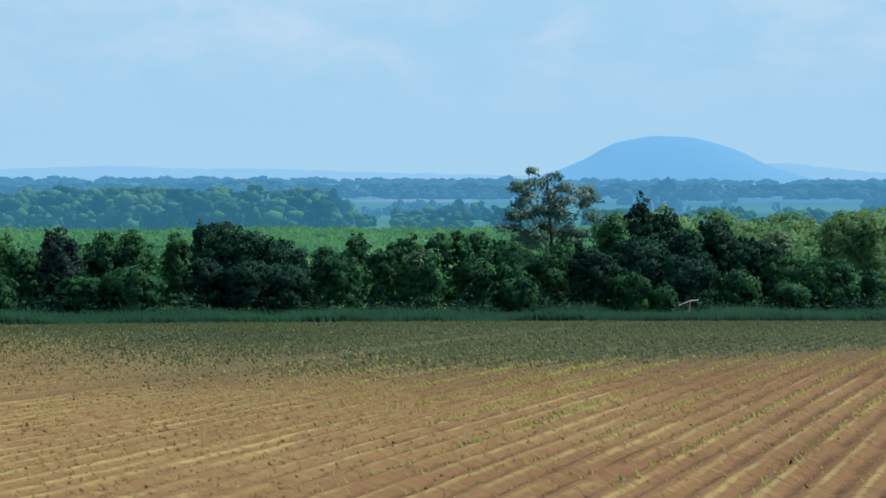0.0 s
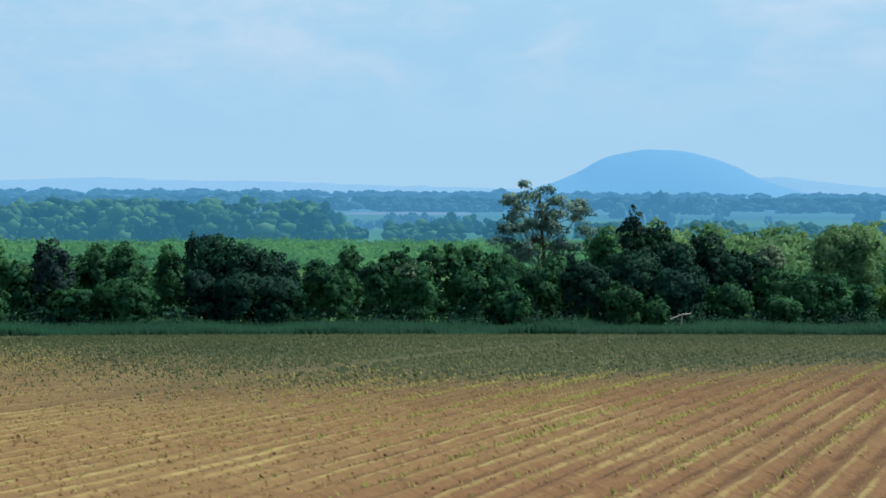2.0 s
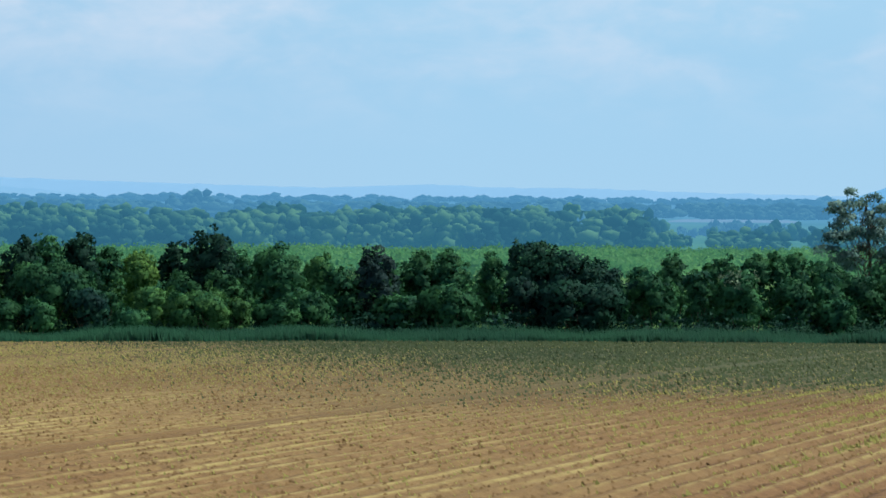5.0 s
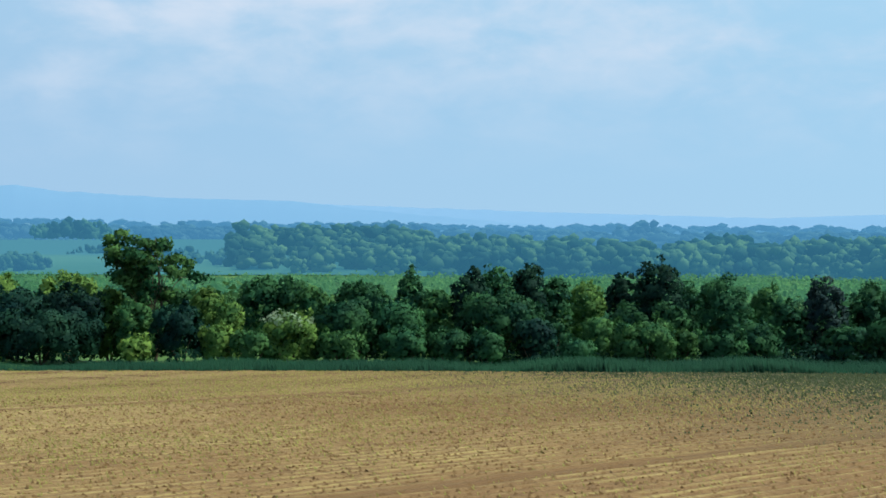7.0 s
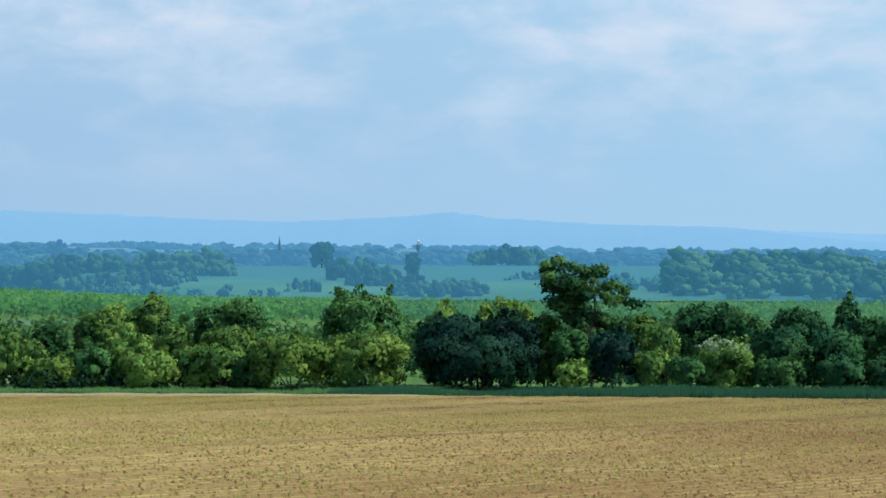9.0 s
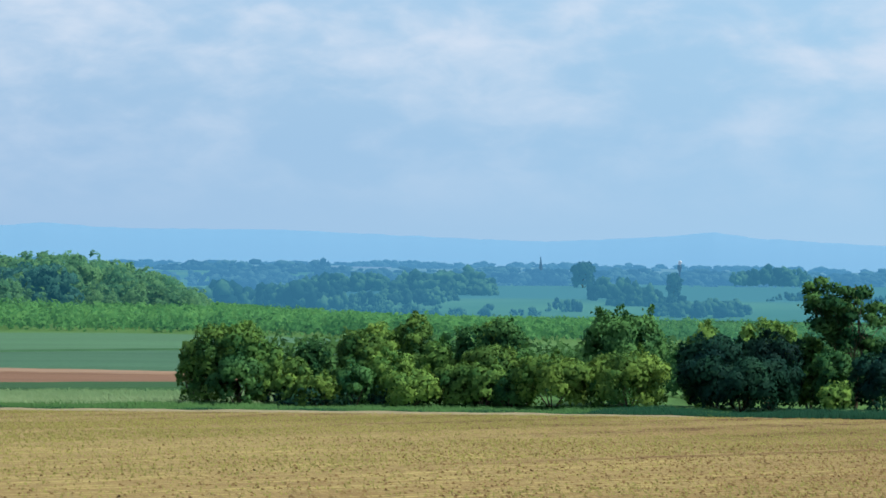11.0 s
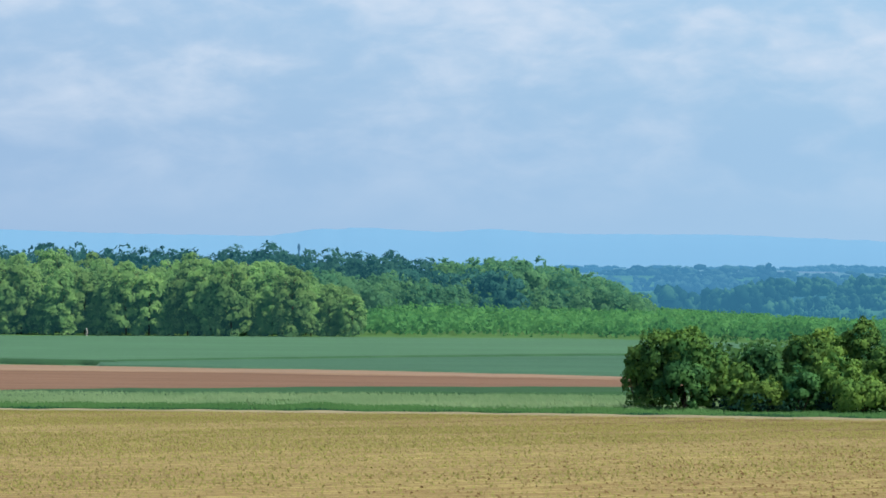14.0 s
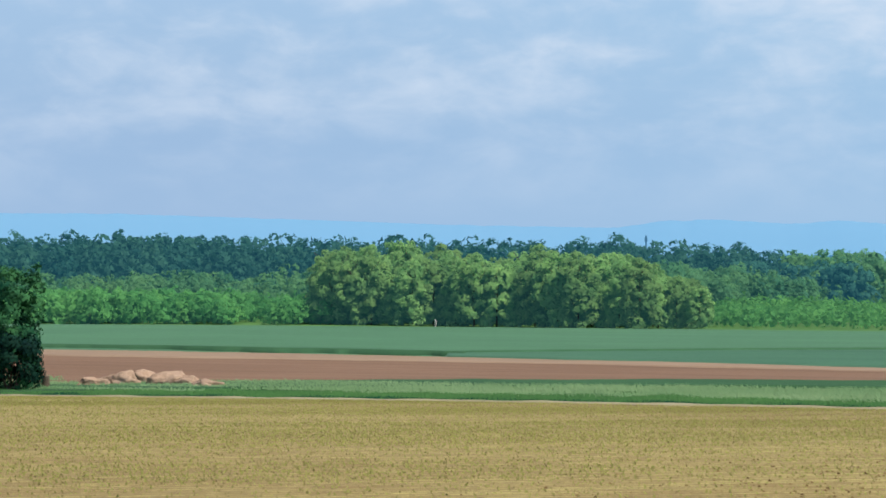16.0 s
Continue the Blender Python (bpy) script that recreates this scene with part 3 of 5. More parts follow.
def clump_tree(name, label, az, y, h, w, base, clumps, size, flat, mat, seed, trunk, leaf=0.24, n=150, peak=0.62, group="", arms=(), drop=0.0):
    """An open tree: trunk, long limbs, and separate leafy clumps at their ends with gaps between."""
    rng = np.random.default_rng(seed)
    x = -math.tan(radians(az)) * y
    top = new(name)
    top.location = (x, y, float(land(x, y)))
    tagged(top, label, "tree", group)
    st = [((0, 0, -0.2), (0.05 * h, 0.02 * h, 0.4 * h), trunk, trunk * 0.75), ((0.05 * h, 0.02 * h, 0.4 * h), (0, 0, 0.93 * h), trunk * 0.75, 0.03)]
    Cs, Ds, tones = [], [], []
    for k in range(clumps):
        f = (k + 0.5) / clumps
        z = h * (base + (0.97 - base) * f)
        span = w * math.sin(math.pi * (0.25 + 0.25 * f / peak if f < peak else 0.5 + 0.42 * (f - peak) / (1 - peak)))
        a = k * 2.399 + 0.6 * rng.random()
        e = span * (0.35 + 0.65 * rng.random() ** 0.6)
        c = np.array([math.cos(a) * e, math.sin(a) * e, z])
        if arms:
            c = np.array([arms[k % len(arms)][0] + 0.25 * rng.normal(), 0.8 * rng.normal(), arms[k % len(arms)][1] - drop + 0.2 * rng.normal()])
            e = abs(c[0])
        st.append(((0, 0, max(0.2 * h, z - 0.35 * e - 0.05 * h)), tuple(c), trunk * 0.22, 0.012))
        s = size * (0.6 + 0.7 * rng.random())
        stretch = np.array([1.0 + 0.5 * abs(math.cos(a)), 1.0 + 0.5 * abs(math.sin(a)), flat])
        D = rng.normal(size=(n, 3))
        D[:, 2] += 0.5
        D /= np.linalg.norm(D, axis=1)[:, None]
        Cs.append(c + D * (s * (0.55 + 0.6 * rng.random((n, 1)))) * stretch + 0.14 * s * rng.normal(size=(n, 3)))
        Ds.append(D)
        tones.append(np.full(n, 0.6 * rng.normal()))
    C, D = np.concatenate(Cs), np.concatenate(Ds)
    part("crown", leaf_mesh("crown", C, D, np.concatenate(tones), np.full(len(C), leaf), mat, rng, 1.5, 0.6, 0.3), top)
    part("trunk", sticks_mesh("trunk", st, M_BARK), top)
    return top


def unit_tree(seed, n, leaf, w=0.42, base=0.12, lobes=26):
    """A crown of height 1 to be placed many times: centres, directions, tones, leaf size."""
    rng = np.random.default_rng(seed)
    C, D, tone = crown_points(rng, 1.0, w, base - 0.2, lobes, n, ragged=0.14, shoots=False, lobe=0.26)
    return C, D, tone, np.full(n, leaf)


def clump_crown(seed, w, base, lobes):
    """A far crown of height 1: rounded uneven boughs as small solids. Points, faces, tones."""
    rng = np.random.default_rng(seed)
    bm = bmesh.new()
    bmesh.ops.create_icosphere(bm, subdivisions=1, radius=1.0)
    B = np.array([v.co for v in bm.verts])
    F = np.array([[v.index for v in f.verts] for f in bm.faces])
    bm.free()
    C, D, tone = crown_points(rng, 1.0, w, base - 0.2, lobes, lobes, ragged=0.0, shoots=False, lobe=0.2)
    r = w * (0.17 + 0.20 * rng.random(lobes)) * (22 / lobes) ** 0.45
    V = C[:, None, :] * np.array([0.86, 0.86, 0.92]) + r[:, None, None] * B[None] * np.array([1, 1, 1.15]) * (1 + 0.26 * rng.normal(size=(lobes, len(B), 1)))
    return V.reshape(-1, 3), (F[None] + len(B) * np.arange(lobes)[:, None, None]).reshape(-1, 3), np.repeat(tone, len(B))


def far_wood(name, label, az0, az1, d0, d1, count, h0, h1, mat, seed, w=0.5, wide=1.0, base=0.1, test=None, vary=0.4, scale=None, lobes=16, tones=1.0):
    """Woodland far off: many trees of rounded boughs, joined; every tree has a tone of its own."""
    rng = np.random.default_rng(seed)
    kinds = [clump_crown(seed * 10 + k, w, base, lobes) for k in range(6)]
    az = az0 + (az1 - az0) * rng.random(count)
    d = np.sqrt(d0 ** 2 + (d1 ** 2 - d0 ** 2) * rng.random(count))
    if test is not None:
        ok = test(az, d)
        az, d = az[ok], d[ok]
    x, y = polar(az, d)
    z = land(x, y)
    patch = np.array([noise.noise((a * 0.0045, b * 0.0045, seed)) for a, b in zip(x, y)])
    h = (h0 + (h1 - h0) * rng.random(len(x)) ** 1.5) * (1 + vary * patch)
    if scale is not None:
        h = h * scale(az)
    Vs, Fs, Ts, k0 = [], [], [], 0
    for k in range(len(x)):
        V, F, tone = kinds[k % 6]
        a = rng.random() * 6.283
        ca, sa = math.cos(a), math.sin(a)
        sx = h[k] * wide * (0.85 + 0.4 * rng.random())
        Vs.append(np.stack([(V[:, 0] * ca - V[:, 1] * sa) * sx + x[k], (V[:, 0] * sa + V[:, 1] * ca) * sx + y[k], V[:, 2] * h[k] + z[k]], 1))
        Fs.append(F + k0)
        Ts.append(0.7 * tone + tones * rng.normal())
        k0 += len(V)
    me = mesh_np(name, np.concatenate(Vs), np.concatenate(Fs), mat, True)
    me.attributes.new("tone", "FLOAT", "POINT").data.foreach_set("value", np.clip(np.concatenate(Ts), -1.3, 1.3).astype(np.float32))
    return tagged(new(name, me), label, "woodland", kind="stuff")


def wood(name, label, az0, az1, d0, d1, count, h0, h1, mat, seed, n=70, leaf=0.16, w=0.42, wide=1.0, category="woodland", base=0.1, kind="stuff", test=None, vary=0.4, scale=None, grain=0.02, up=0.3, tones=0.7):
    """Many trees in a stretch of land, joined; every tree has a tone of its own."""
    rng = np.random.default_rng(seed)
    kinds = [unit_tree(seed * 10 + k, n, leaf, w, base) for k in range(6)]
    az = az0 + (az1 - az0) * rng.random(count)
    d = np.sqrt(d0 ** 2 + (d1 ** 2 - d0 ** 2) * rng.random(count))
    if test is not None:
        ok = test(az, d)
        az, d = az[ok], d[ok]
    x, y = polar(az, d)
    z = land(x, y)
    patch = np.array([noise.noise((a * grain, b * grain, seed)) for a, b in zip(x, y)])
    h = (h0 + (h1 - h0) * rng.random(len(x)) ** 1.5) * (1 + vary * patch)
    if scale is not None:
        h = h * scale(az)
    Ps, Ns, Ts, Ss = [], [], [], []
    for k in range(len(x)):
        C, D, tone, s = kinds[k % 6]
        a = rng.random() * 6.283
        ca, sa = math.cos(a), math.sin(a)
        sx = h[k] * wide * (0.85 + 0.4 * rng.random())
        Ps.append(np.stack([(C[:, 0] * ca - C[:, 1] * sa) * sx + x[k], (C[:, 0] * sa + C[:, 1] * ca) * sx + y[k], C[:, 2] * h[k] + z[k]], 1))
        Ns.append(np.stack([D[:, 0] * ca - D[:, 1] * sa, D[:, 0] * sa + D[:, 1] * ca, D[:, 2]], 1))
        Ts.append(0.35 * tone + tones * rng.normal())
        Ss.append(s * h[k])
    me = leaf_mesh(name, np.concatenate(Ps), np.concatenate(Ns), np.clip(np.concatenate(Ts), -1.2, 1.2), np.concatenate(Ss), mat, rng, 1.3, 0.4, up)
    return tagged(new(name, me), label, category, kind=kind)


def patch_sheet(name, label, near, far, mat, lift=0.06, steps=(120, 16), category="field", wave=1.6):
    """A field between two lines, each ((az, d), (az, d)), lying on the land."""
    s, t = np.linspace(0, 1, steps[0]), np.linspace(0, 1, steps[1])
    (a0, d0), (a1, d1) = near
    (b0, e0), (b1, e1) = far
    edge = [[wave * (noise.noise((v * 9, lift * 40, q)) + 0.6 * noise.noise((v * 31, lift * 40, q))) for v in s] for q in (1, 5)]
    X0, Y0 = polar(a0 + (a1 - a0) * s, d0 + (d1 - d0) * s + np.array(edge[0]))
    X1, Y1 = polar(b0 + (b1 - b0) * s, e0 + (e1 - e0) * s + np.array(edge[1]))
    X = X0[:, None] * (1 - t) + X1[:, None] * t
    Y = Y0[:, None] * (1 - t) + Y1[:, None] * t
    Z = land(X, Y) + lift
    for rim in (np.s_[0, :], np.s_[-1, :], np.s_[:, 0], np.s_[:, -1]):
        Z[rim] -= lift + 0.3
    return sheet(name, np.stack([X, Y, Z], -1), mat, label, category)

# ---- the land ----
ring = np.concatenate([np.linspace(-180, -45, 28)[:-1], np.linspace(-45, 45, 181), np.linspace(45, 180, 28)[1:]])
radii = np.concatenate([np.array([0.0, 4, 10, 20]), np.geomspace(30, 4950, 150)])
GA, GR = np.meshgrid(ring, radii, indexing="ij")
GX, GY = polar(GA, GR)
sheet("ground", np.stack([GX, GY, land(GX, GY) - 0.12], -1), M_GROUND, "green grassland falling away into a wide flat valley", "ground")

# crop field, furrowed along its rows
RX, RY = -math.sin(radians(ROW_AZ)), math.cos(radians(ROW_AZ))
NX, NY = RY, -RX
across = np.arange(-175, 110, ROW_GAP / 5)
along = np.arange(-75, 200, 1.2)
SA, SB = np.meshgrid(across, along, indexing="ij")
FX, FY = SA * NX + SB * RX, SA * NY + SB * RY
wob = 0.12 * np.sin(SB * 0.05) + 0.05 * np.sin(SB * 0.21 + SA)
phase = (SA + wob) / ROW_GAP
rngf = np.random.default_rng(3)
furrow = 0.05 * np.cos(2 * math.pi * phase) * (0.8 + 0.4 * rngf.random(SA.shape)) + 0.03 * (rngf.random(SA.shape) - 0.5)
fade = 1 - 0.65 * smooth01((-FX + 15) / 60)
FZ = land(FX, FY) + furrow * fade


def ridge_z(x, y):
    """Height of the field at x, y with its ridges."""
    s, q = x * NX + y * NY, x * RX + y * RY
    ph = (s + 0.12 * np.sin(q * 0.05) + 0.05 * np.sin(q * 0.21 + s)) / ROW_GAP
    return land(x, y) + 0.05 * np.cos(2 * math.pi * ph) * (1 - 0.65 * smooth01((-x + 15) / 60))


cell = (FY[:-1, :-1] > 12) & (FY[1:, 1:] < EDGE_Y) & (np.abs(FX[:-1, :-1]) < 12 + 0.8 * FY[:-1, :-1])
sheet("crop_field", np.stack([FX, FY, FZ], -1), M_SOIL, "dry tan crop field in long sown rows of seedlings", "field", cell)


def blades(name, label, P, size, lean, mat, seed, category, broad=0.2):
    """Upright blades at points P."""
    rng = np.random.default_rng(seed)
    n = len(P)
    a = 0.35 + 0.65 * rng.random(n)               # faces turned to the camera's side and the sun so none look dark
    side = np.stack([np.cos(a), np.sin(a), np.zeros(n)], 1) * (size * broad)[:, None]
    # tips lean away from camera and sun, which tilts the faces up
    up = np.stack([-np.abs(rng.normal(size=n)) * lean, np.abs(rng.normal(size=n)) * lean, np.ones(n)], 1)
    tip = P + up * (size * (0.6 + 0.7 * rng.random(n)))[:, None]
    V = np.stack([P - side, P + side, tip], 1).reshape(-1, 3)
    me = mesh_np(name, V, leaves_of(n), mat, True)
    up = np.repeat(0.28 * rng.normal(size=(n, 3)) + np.array([0, 0, 1.0]), 3, axis=0)     # shading normals point up so blades light like the ground
    me.normals_split_custom_set_from_vertices((up / np.linalg.norm(up, axis=1)[:, None]).tolist())
    return tagged(new(name, me), label, category, kind="stuff")


def row_points(seed, count, jitter, density):
    """Points strewn along the rows inside the field, thinned by a density function."""
    rng = np.random.default_rng(seed)
    y = 24 + (EDGE_Y - 24.3) * np.sqrt(rng.random(count))
    x = (rng.random(count) * 2 - 1) * 0.78 * y
    s = x * NX + y * NY
    b = x * RX + y * RY
    row = np.round(s / ROW_GAP) * ROW_GAP + jitter * rng.normal(size=count)
    row = row - 0.12 * np.sin(b * 0.05)
    x, y = row * NX + b * RX, row * NY + b * RY
    ok = (rng.random(count) < density(x, y)) & (y < EDGE_Y - 0.2) & (y > 20)
    x, y = x[ok], y[ok]
    lane = (x * NX + y * NY - TRACK_AT + TRACK_GAP / 2) % TRACK_GAP - TRACK_GAP / 2
    bare = (np.abs(lane) < 0.5) & (x > -8) & (rng.random(len(x)) < 0.85)       # wheel tracks
    x, y = x[~bare], y[~bare]
    return np.stack([x, y, ridge_z(x, y) + 0.01], 1), rng


def patchy(x, y, s, o):
    return np.array([noise.noise((a * s, b * s, o)) for a, b in zip(x, y)])




def cover(x, y):
    """Share of the soil that plants hide: thinner in long bare stretches along the rows."""
    s, b = x * NX + y * NY, x * RX + y * RY
    q = np.array([noise.noise((i * 0.10, j * 0.018, 3)) + 0.5 * noise.noise((i * 0.5, j * 0.06, 8)) for i, j in zip(s, b)])
    return 0.3 + 0.7 * smooth01((q + 0.2) / 0.4)


def cloud_shaded(x, y):
    """Share of painted cloud shade: the far part of the field on its bare side."""
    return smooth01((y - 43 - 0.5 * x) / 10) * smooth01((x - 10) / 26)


P, rng = row_points(11, 330000, 0.10, lambda x, y: (0.52 + 0.20 * smooth01((-x + 30) / 60) + 0.2 * smooth01((y - 60) / 50)) * (y < EDGE_Y - 1) * (1 - 0.9 * cloud_shaded(x, y)) * cover(x, y))
blades("seedlings", "yellow-green young crop plants standing in rows", P, 0.045 * (0.7 + 0.6 * rng.random(len(P))), 0.6, M_CROP, 12, "crop", 0.6)
P, rng = row_points(17, 620000, 0.07, lambda x, y: (y < 80) * smooth01((x - 0.33 * y) / 12) * (1 - cloud_shaded(x, y)) * (np.abs(np.round((x * NX + y * NY) / ROW_GAP) % 3) < 0.5) * (0.35 + 0.65 * (cover(x, y) > 0.4)))
blades("crop_tufts", "fresh yellow-green tufts along every third row", P, 0.07 * (0.7 + 0.6 * rng.random(len(P))), 0.5, M_CROP, 18, "crop", 0.8)
P, rng = row_points(15, 620000, 0.24, lambda x, y: (y < 92) * smooth01((x + 25) / 40) * (1 - cloud_shaded(x, y)) * 0.6)
blades("soil_clods", "small brown clods and crumbs of dry soil", P, 0.034 * (0.5 + 0.9 * rng.random(len(P))), 0.6, M_CLOD, 16, "soil", 1.2)
P, rng = row_points(21, 170000, 0.30, lambda x, y: (0.22 + 0.63 * smooth01((-x + 30) / 60)) * (y < EDGE_Y - 3) * cover(x, y))
blades("stubble", "short straw-coloured stubble between the crop rows", P, np.full(len(P), 0.055), 0.7, M_STRAW, 22, "stubble", 0.4)
# dark olive plants that stand in for cloud shade over the far crop
P, rng = row_points(25, 260000, 0.30, lambda x, y: cloud_shaded(x, y) * (y < EDGE_Y - 1))
blades("weeds", "olive green weeds darkened as cloud shade over the far crop", P, (0.05 + 0.04 * cloud_shaded(P[:, 0], P[:, 1])) * (0.7 + 0.6 * rng.random(len(P))), 0.5, M_SHADE_WEED, 26, "weeds", 0.75)

# pale bare strip where the drill turned
ex, ey = np.meshgrid(np.arange(-116, 28, 0.8), np.array([130.2, 130.5, 131.2, 131.9, 132.4]), indexing="ij")
ez = land(ex, ey) + 0.10 + 0.03 * np.sin(ex * 1.3) * np.sin(ex * 0.37)
ez -= (0.30 * smooth01((ex + 15) / 40))
ez[:, 0] -= 0.25
ez[:, -1] -= 0.25
sheet("field_edge", np.stack([ex, ey, ez], -1), M_EDGE, "pale dusty strip of bare soil at the field's edge", "field edge")

# grass verge along the field's far edge
rng = np.random.default_rng(31)
n = 80000
vx = -10 + rng.random(n) * 122
tall = smooth01((vx + 10) / 45)
vy = EDGE_Y + 0.1 + (5.0 + 1.5 * tall) * rng.random(n) ** 1.2
P = np.stack([vx, vy, land(vx, vy) - 0.05], 1)
hump = 0.75 + 0.55 * patchy(vx, vy, 0.22, 4)
blades("verge_grass", "tall dark green grass along the field margin", P, (0.36 + 0.40 * tall) * hump, 0.2, M_VERGE, 32, "grass", 0.08)
n = 45000
vx = -115 + rng.random(n) * 112
vy = EDGE_Y + 0.1 + 8 * rng.random(n) ** 1.1
P = np.stack([vx, vy, land(vx, vy) - 0.05], 1)
hump = 0.75 + 0.5 * patchy(vx, vy, 0.25, 5)
blades("short_verge_grass", "short fresh green grass along the field margin", P, 0.26 * hump, 0.5, M_VERGE_SHORT, 34, "grass", 0.3)
n = 16000
vx = -118 + rng.random(n) * 118
vy = EDGE_Y + 0.05 + 1.6 * rng.random(n)
P = np.stack([vx, vy, land(vx, vy) - 0.05], 1)
blades("edge_grass", "narrow line of dark grass at the field's edge", P, 0.24 * (0.75 + 0.6 * patchy(vx, vy, 0.3, 6)), 0.4, M_VERGE, 35, "grass")
n = 42000
vx = -115 + rng.random(n) * 92
vy = 139 + 16 * rng.random(n)
keepv = np.array([noise.noise((a * 0.06, b * 0.25, 9)) for a, b in zip(vx, vy)]) > -0.2
vx, vy = vx[keepv], vy[keepv]
P = np.stack([vx, vy, land(vx, vy) - 0.05], 1)
blades("seeding_grass", "pale green seeding grass beyond the field margin", P, np.full(len(P), 0.27), 0.9, M_VERGE_PALE, 33, "grass")

# blackish leaves put the shade under the hedge into this strip's colour
wood("undergrowth", "low undergrowth along the hedge foot, darkened as shade", -36, 11.5, 140, 170, 2600, 0.8, 1.6, M_BUSH_DARK, 58, 150, 0.095, 0.6, 1.7, "undergrowth", 0.0,
     test=lambda a, d: np.abs(d * np.cos(np.radians(a)) - 138.8) < 1.6)

# strips of farmland beyond the verge
patch_sheet("tan_strip", "dry light soil headland beside the ploughed strip", ((7, 178), (37, 233)), ((7, 181), (37, 252)), M_TAN, 0.10)
patch_sheet("ploughed_strip", "reddish brown ploughed strip of bare soil", ((7, 176), (37, 173)), ((7, 180), (37, 235)), M_BROWN, 0.06)
patch_sheet("thin_cereal_strip", "darker strip of thin cereal below a grassy baulk", ((7, 181), (24.6, 221)), ((7, 268), (24.6, 230)), M_CEREAL_LOW, 0.22)
patch_sheet("field_margin", "dark turf margin below the ploughed strip", ((7, 165), (37, 163)), ((7, 177), (37, 174)), M_VERGE_DARK, 0.10)
patch_sheet("baulk", "dark grassy baulk between two cereal strips", ((7, 268), (24.6, 229.5)), ((7, 270), (24.6, 231.5)), M_BAULK, 0.34)
patch_sheet("baulk", "dark grassy baulk above the dry headland", ((24.0, 228), (37, 262)), ((24.0, 231), (37, 266)), M_BAULK, 0.36)
patch_sheet("cereal_field", "even blue-green field of young cereal", ((7, 183), (37, 254)), ((7, 345), (37, 415)), M_WHEAT, 0.14)
far_r = radii[radii > 815]
VA, VR = np.meshgrid(np.linspace(-37, 37, 149), far_r, indexing="ij")
VX, VY = polar(VA, VR)
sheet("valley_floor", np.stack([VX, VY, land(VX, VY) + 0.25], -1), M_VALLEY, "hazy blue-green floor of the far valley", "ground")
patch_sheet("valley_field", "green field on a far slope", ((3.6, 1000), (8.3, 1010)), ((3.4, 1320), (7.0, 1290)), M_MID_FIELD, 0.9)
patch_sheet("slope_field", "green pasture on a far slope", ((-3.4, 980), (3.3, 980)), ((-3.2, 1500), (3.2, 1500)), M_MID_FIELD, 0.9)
patch_sheet("pale_field", "pale hazy strip of land far off", ((-24.9, 1600), (-22.0, 1600)), ((-24.6, 1700), (-22.4, 1700)), M_PALE_FIELD, 1.0)
patch_sheet("pale_field", "pale hazy strip of land far off", ((8.6, 3080), (11.2, 3080)), ((8.6, 3230), (11.2, 3230)), M_PALE_FIELD, 2.0)

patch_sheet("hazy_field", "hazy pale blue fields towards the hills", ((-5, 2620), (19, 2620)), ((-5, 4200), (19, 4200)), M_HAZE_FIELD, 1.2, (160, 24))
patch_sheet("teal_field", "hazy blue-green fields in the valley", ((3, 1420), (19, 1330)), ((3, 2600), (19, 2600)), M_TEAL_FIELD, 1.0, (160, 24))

# ---- far backdrop ----
RIDGE = [(-36, 4), (-26, 6), (-22.4, 13), (-20.5, 19), (-18.1, 21), (-17.1, 26), (-15.7, 23), (-14.5, 20), (-9.3, 32), (-7.7, 37), (-4.4, 50), (-1.6, 56), (0.8, 68),
         (1.7, 79), (2.6, 71), (5.3, 61), (7.7, 69), (10.9, 81), (14.5, 83), (16.1, 92), (17.1, 86), (18.8, 94), (19.9, 91), (20.8, 79), (24.4, 84), (28.1, 94), (31.7, 102), (36, 102)]


def hill_range(name, label, outline, dist, depth, mat, seed, rough=2.0):
    """A far hill: a solid ridge whose crest follows an outline of (az, height over the eye in 1/4690 of the distance)."""
    az = np.arange(outline[0][0], outline[-1][0] + 0.01, 0.1)
    crest = np.interp(az, [a for a, _ in outline], [p for _, p in outline])
    kern = np.hanning(7)
    crest = np.convolve(np.pad(crest, 3, "edge"), kern / kern.sum(), "valid")
    crest = crest + rough * np.array([noise.noise((a * 2.3, seed, 0)) + 0.5 * noise.noise((a * 7.1, seed, 3)) for a in az])
    t = np.linspace(-1, 1, 13)
    foot = -16.0
    D = dist + depth * t[None, :]
    X, Y = polar(az[:, None] + 0 * t, D)
    top = EYE + crest[:, None] / PX * dist
    Z = foot + (top - foot) * np.cos(t[None, :] * math.pi / 2) ** 0.8
    ob = sheet(name, np.stack([X, Y, Z], -1), mat, label, "hill")
    return ob


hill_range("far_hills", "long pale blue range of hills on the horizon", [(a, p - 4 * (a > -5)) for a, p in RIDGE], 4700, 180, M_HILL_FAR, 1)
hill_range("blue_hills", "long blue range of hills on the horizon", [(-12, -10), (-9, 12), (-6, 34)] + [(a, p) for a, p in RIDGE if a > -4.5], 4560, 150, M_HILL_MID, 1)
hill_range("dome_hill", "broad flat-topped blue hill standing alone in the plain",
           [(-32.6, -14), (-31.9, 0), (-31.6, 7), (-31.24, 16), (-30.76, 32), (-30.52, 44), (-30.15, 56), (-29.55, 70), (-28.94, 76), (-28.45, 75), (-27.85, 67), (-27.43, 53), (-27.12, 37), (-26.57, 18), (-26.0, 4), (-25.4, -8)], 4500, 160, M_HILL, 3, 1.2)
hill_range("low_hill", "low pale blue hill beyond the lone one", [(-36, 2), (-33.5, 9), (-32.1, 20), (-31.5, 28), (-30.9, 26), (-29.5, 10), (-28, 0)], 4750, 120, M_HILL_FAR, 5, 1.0)

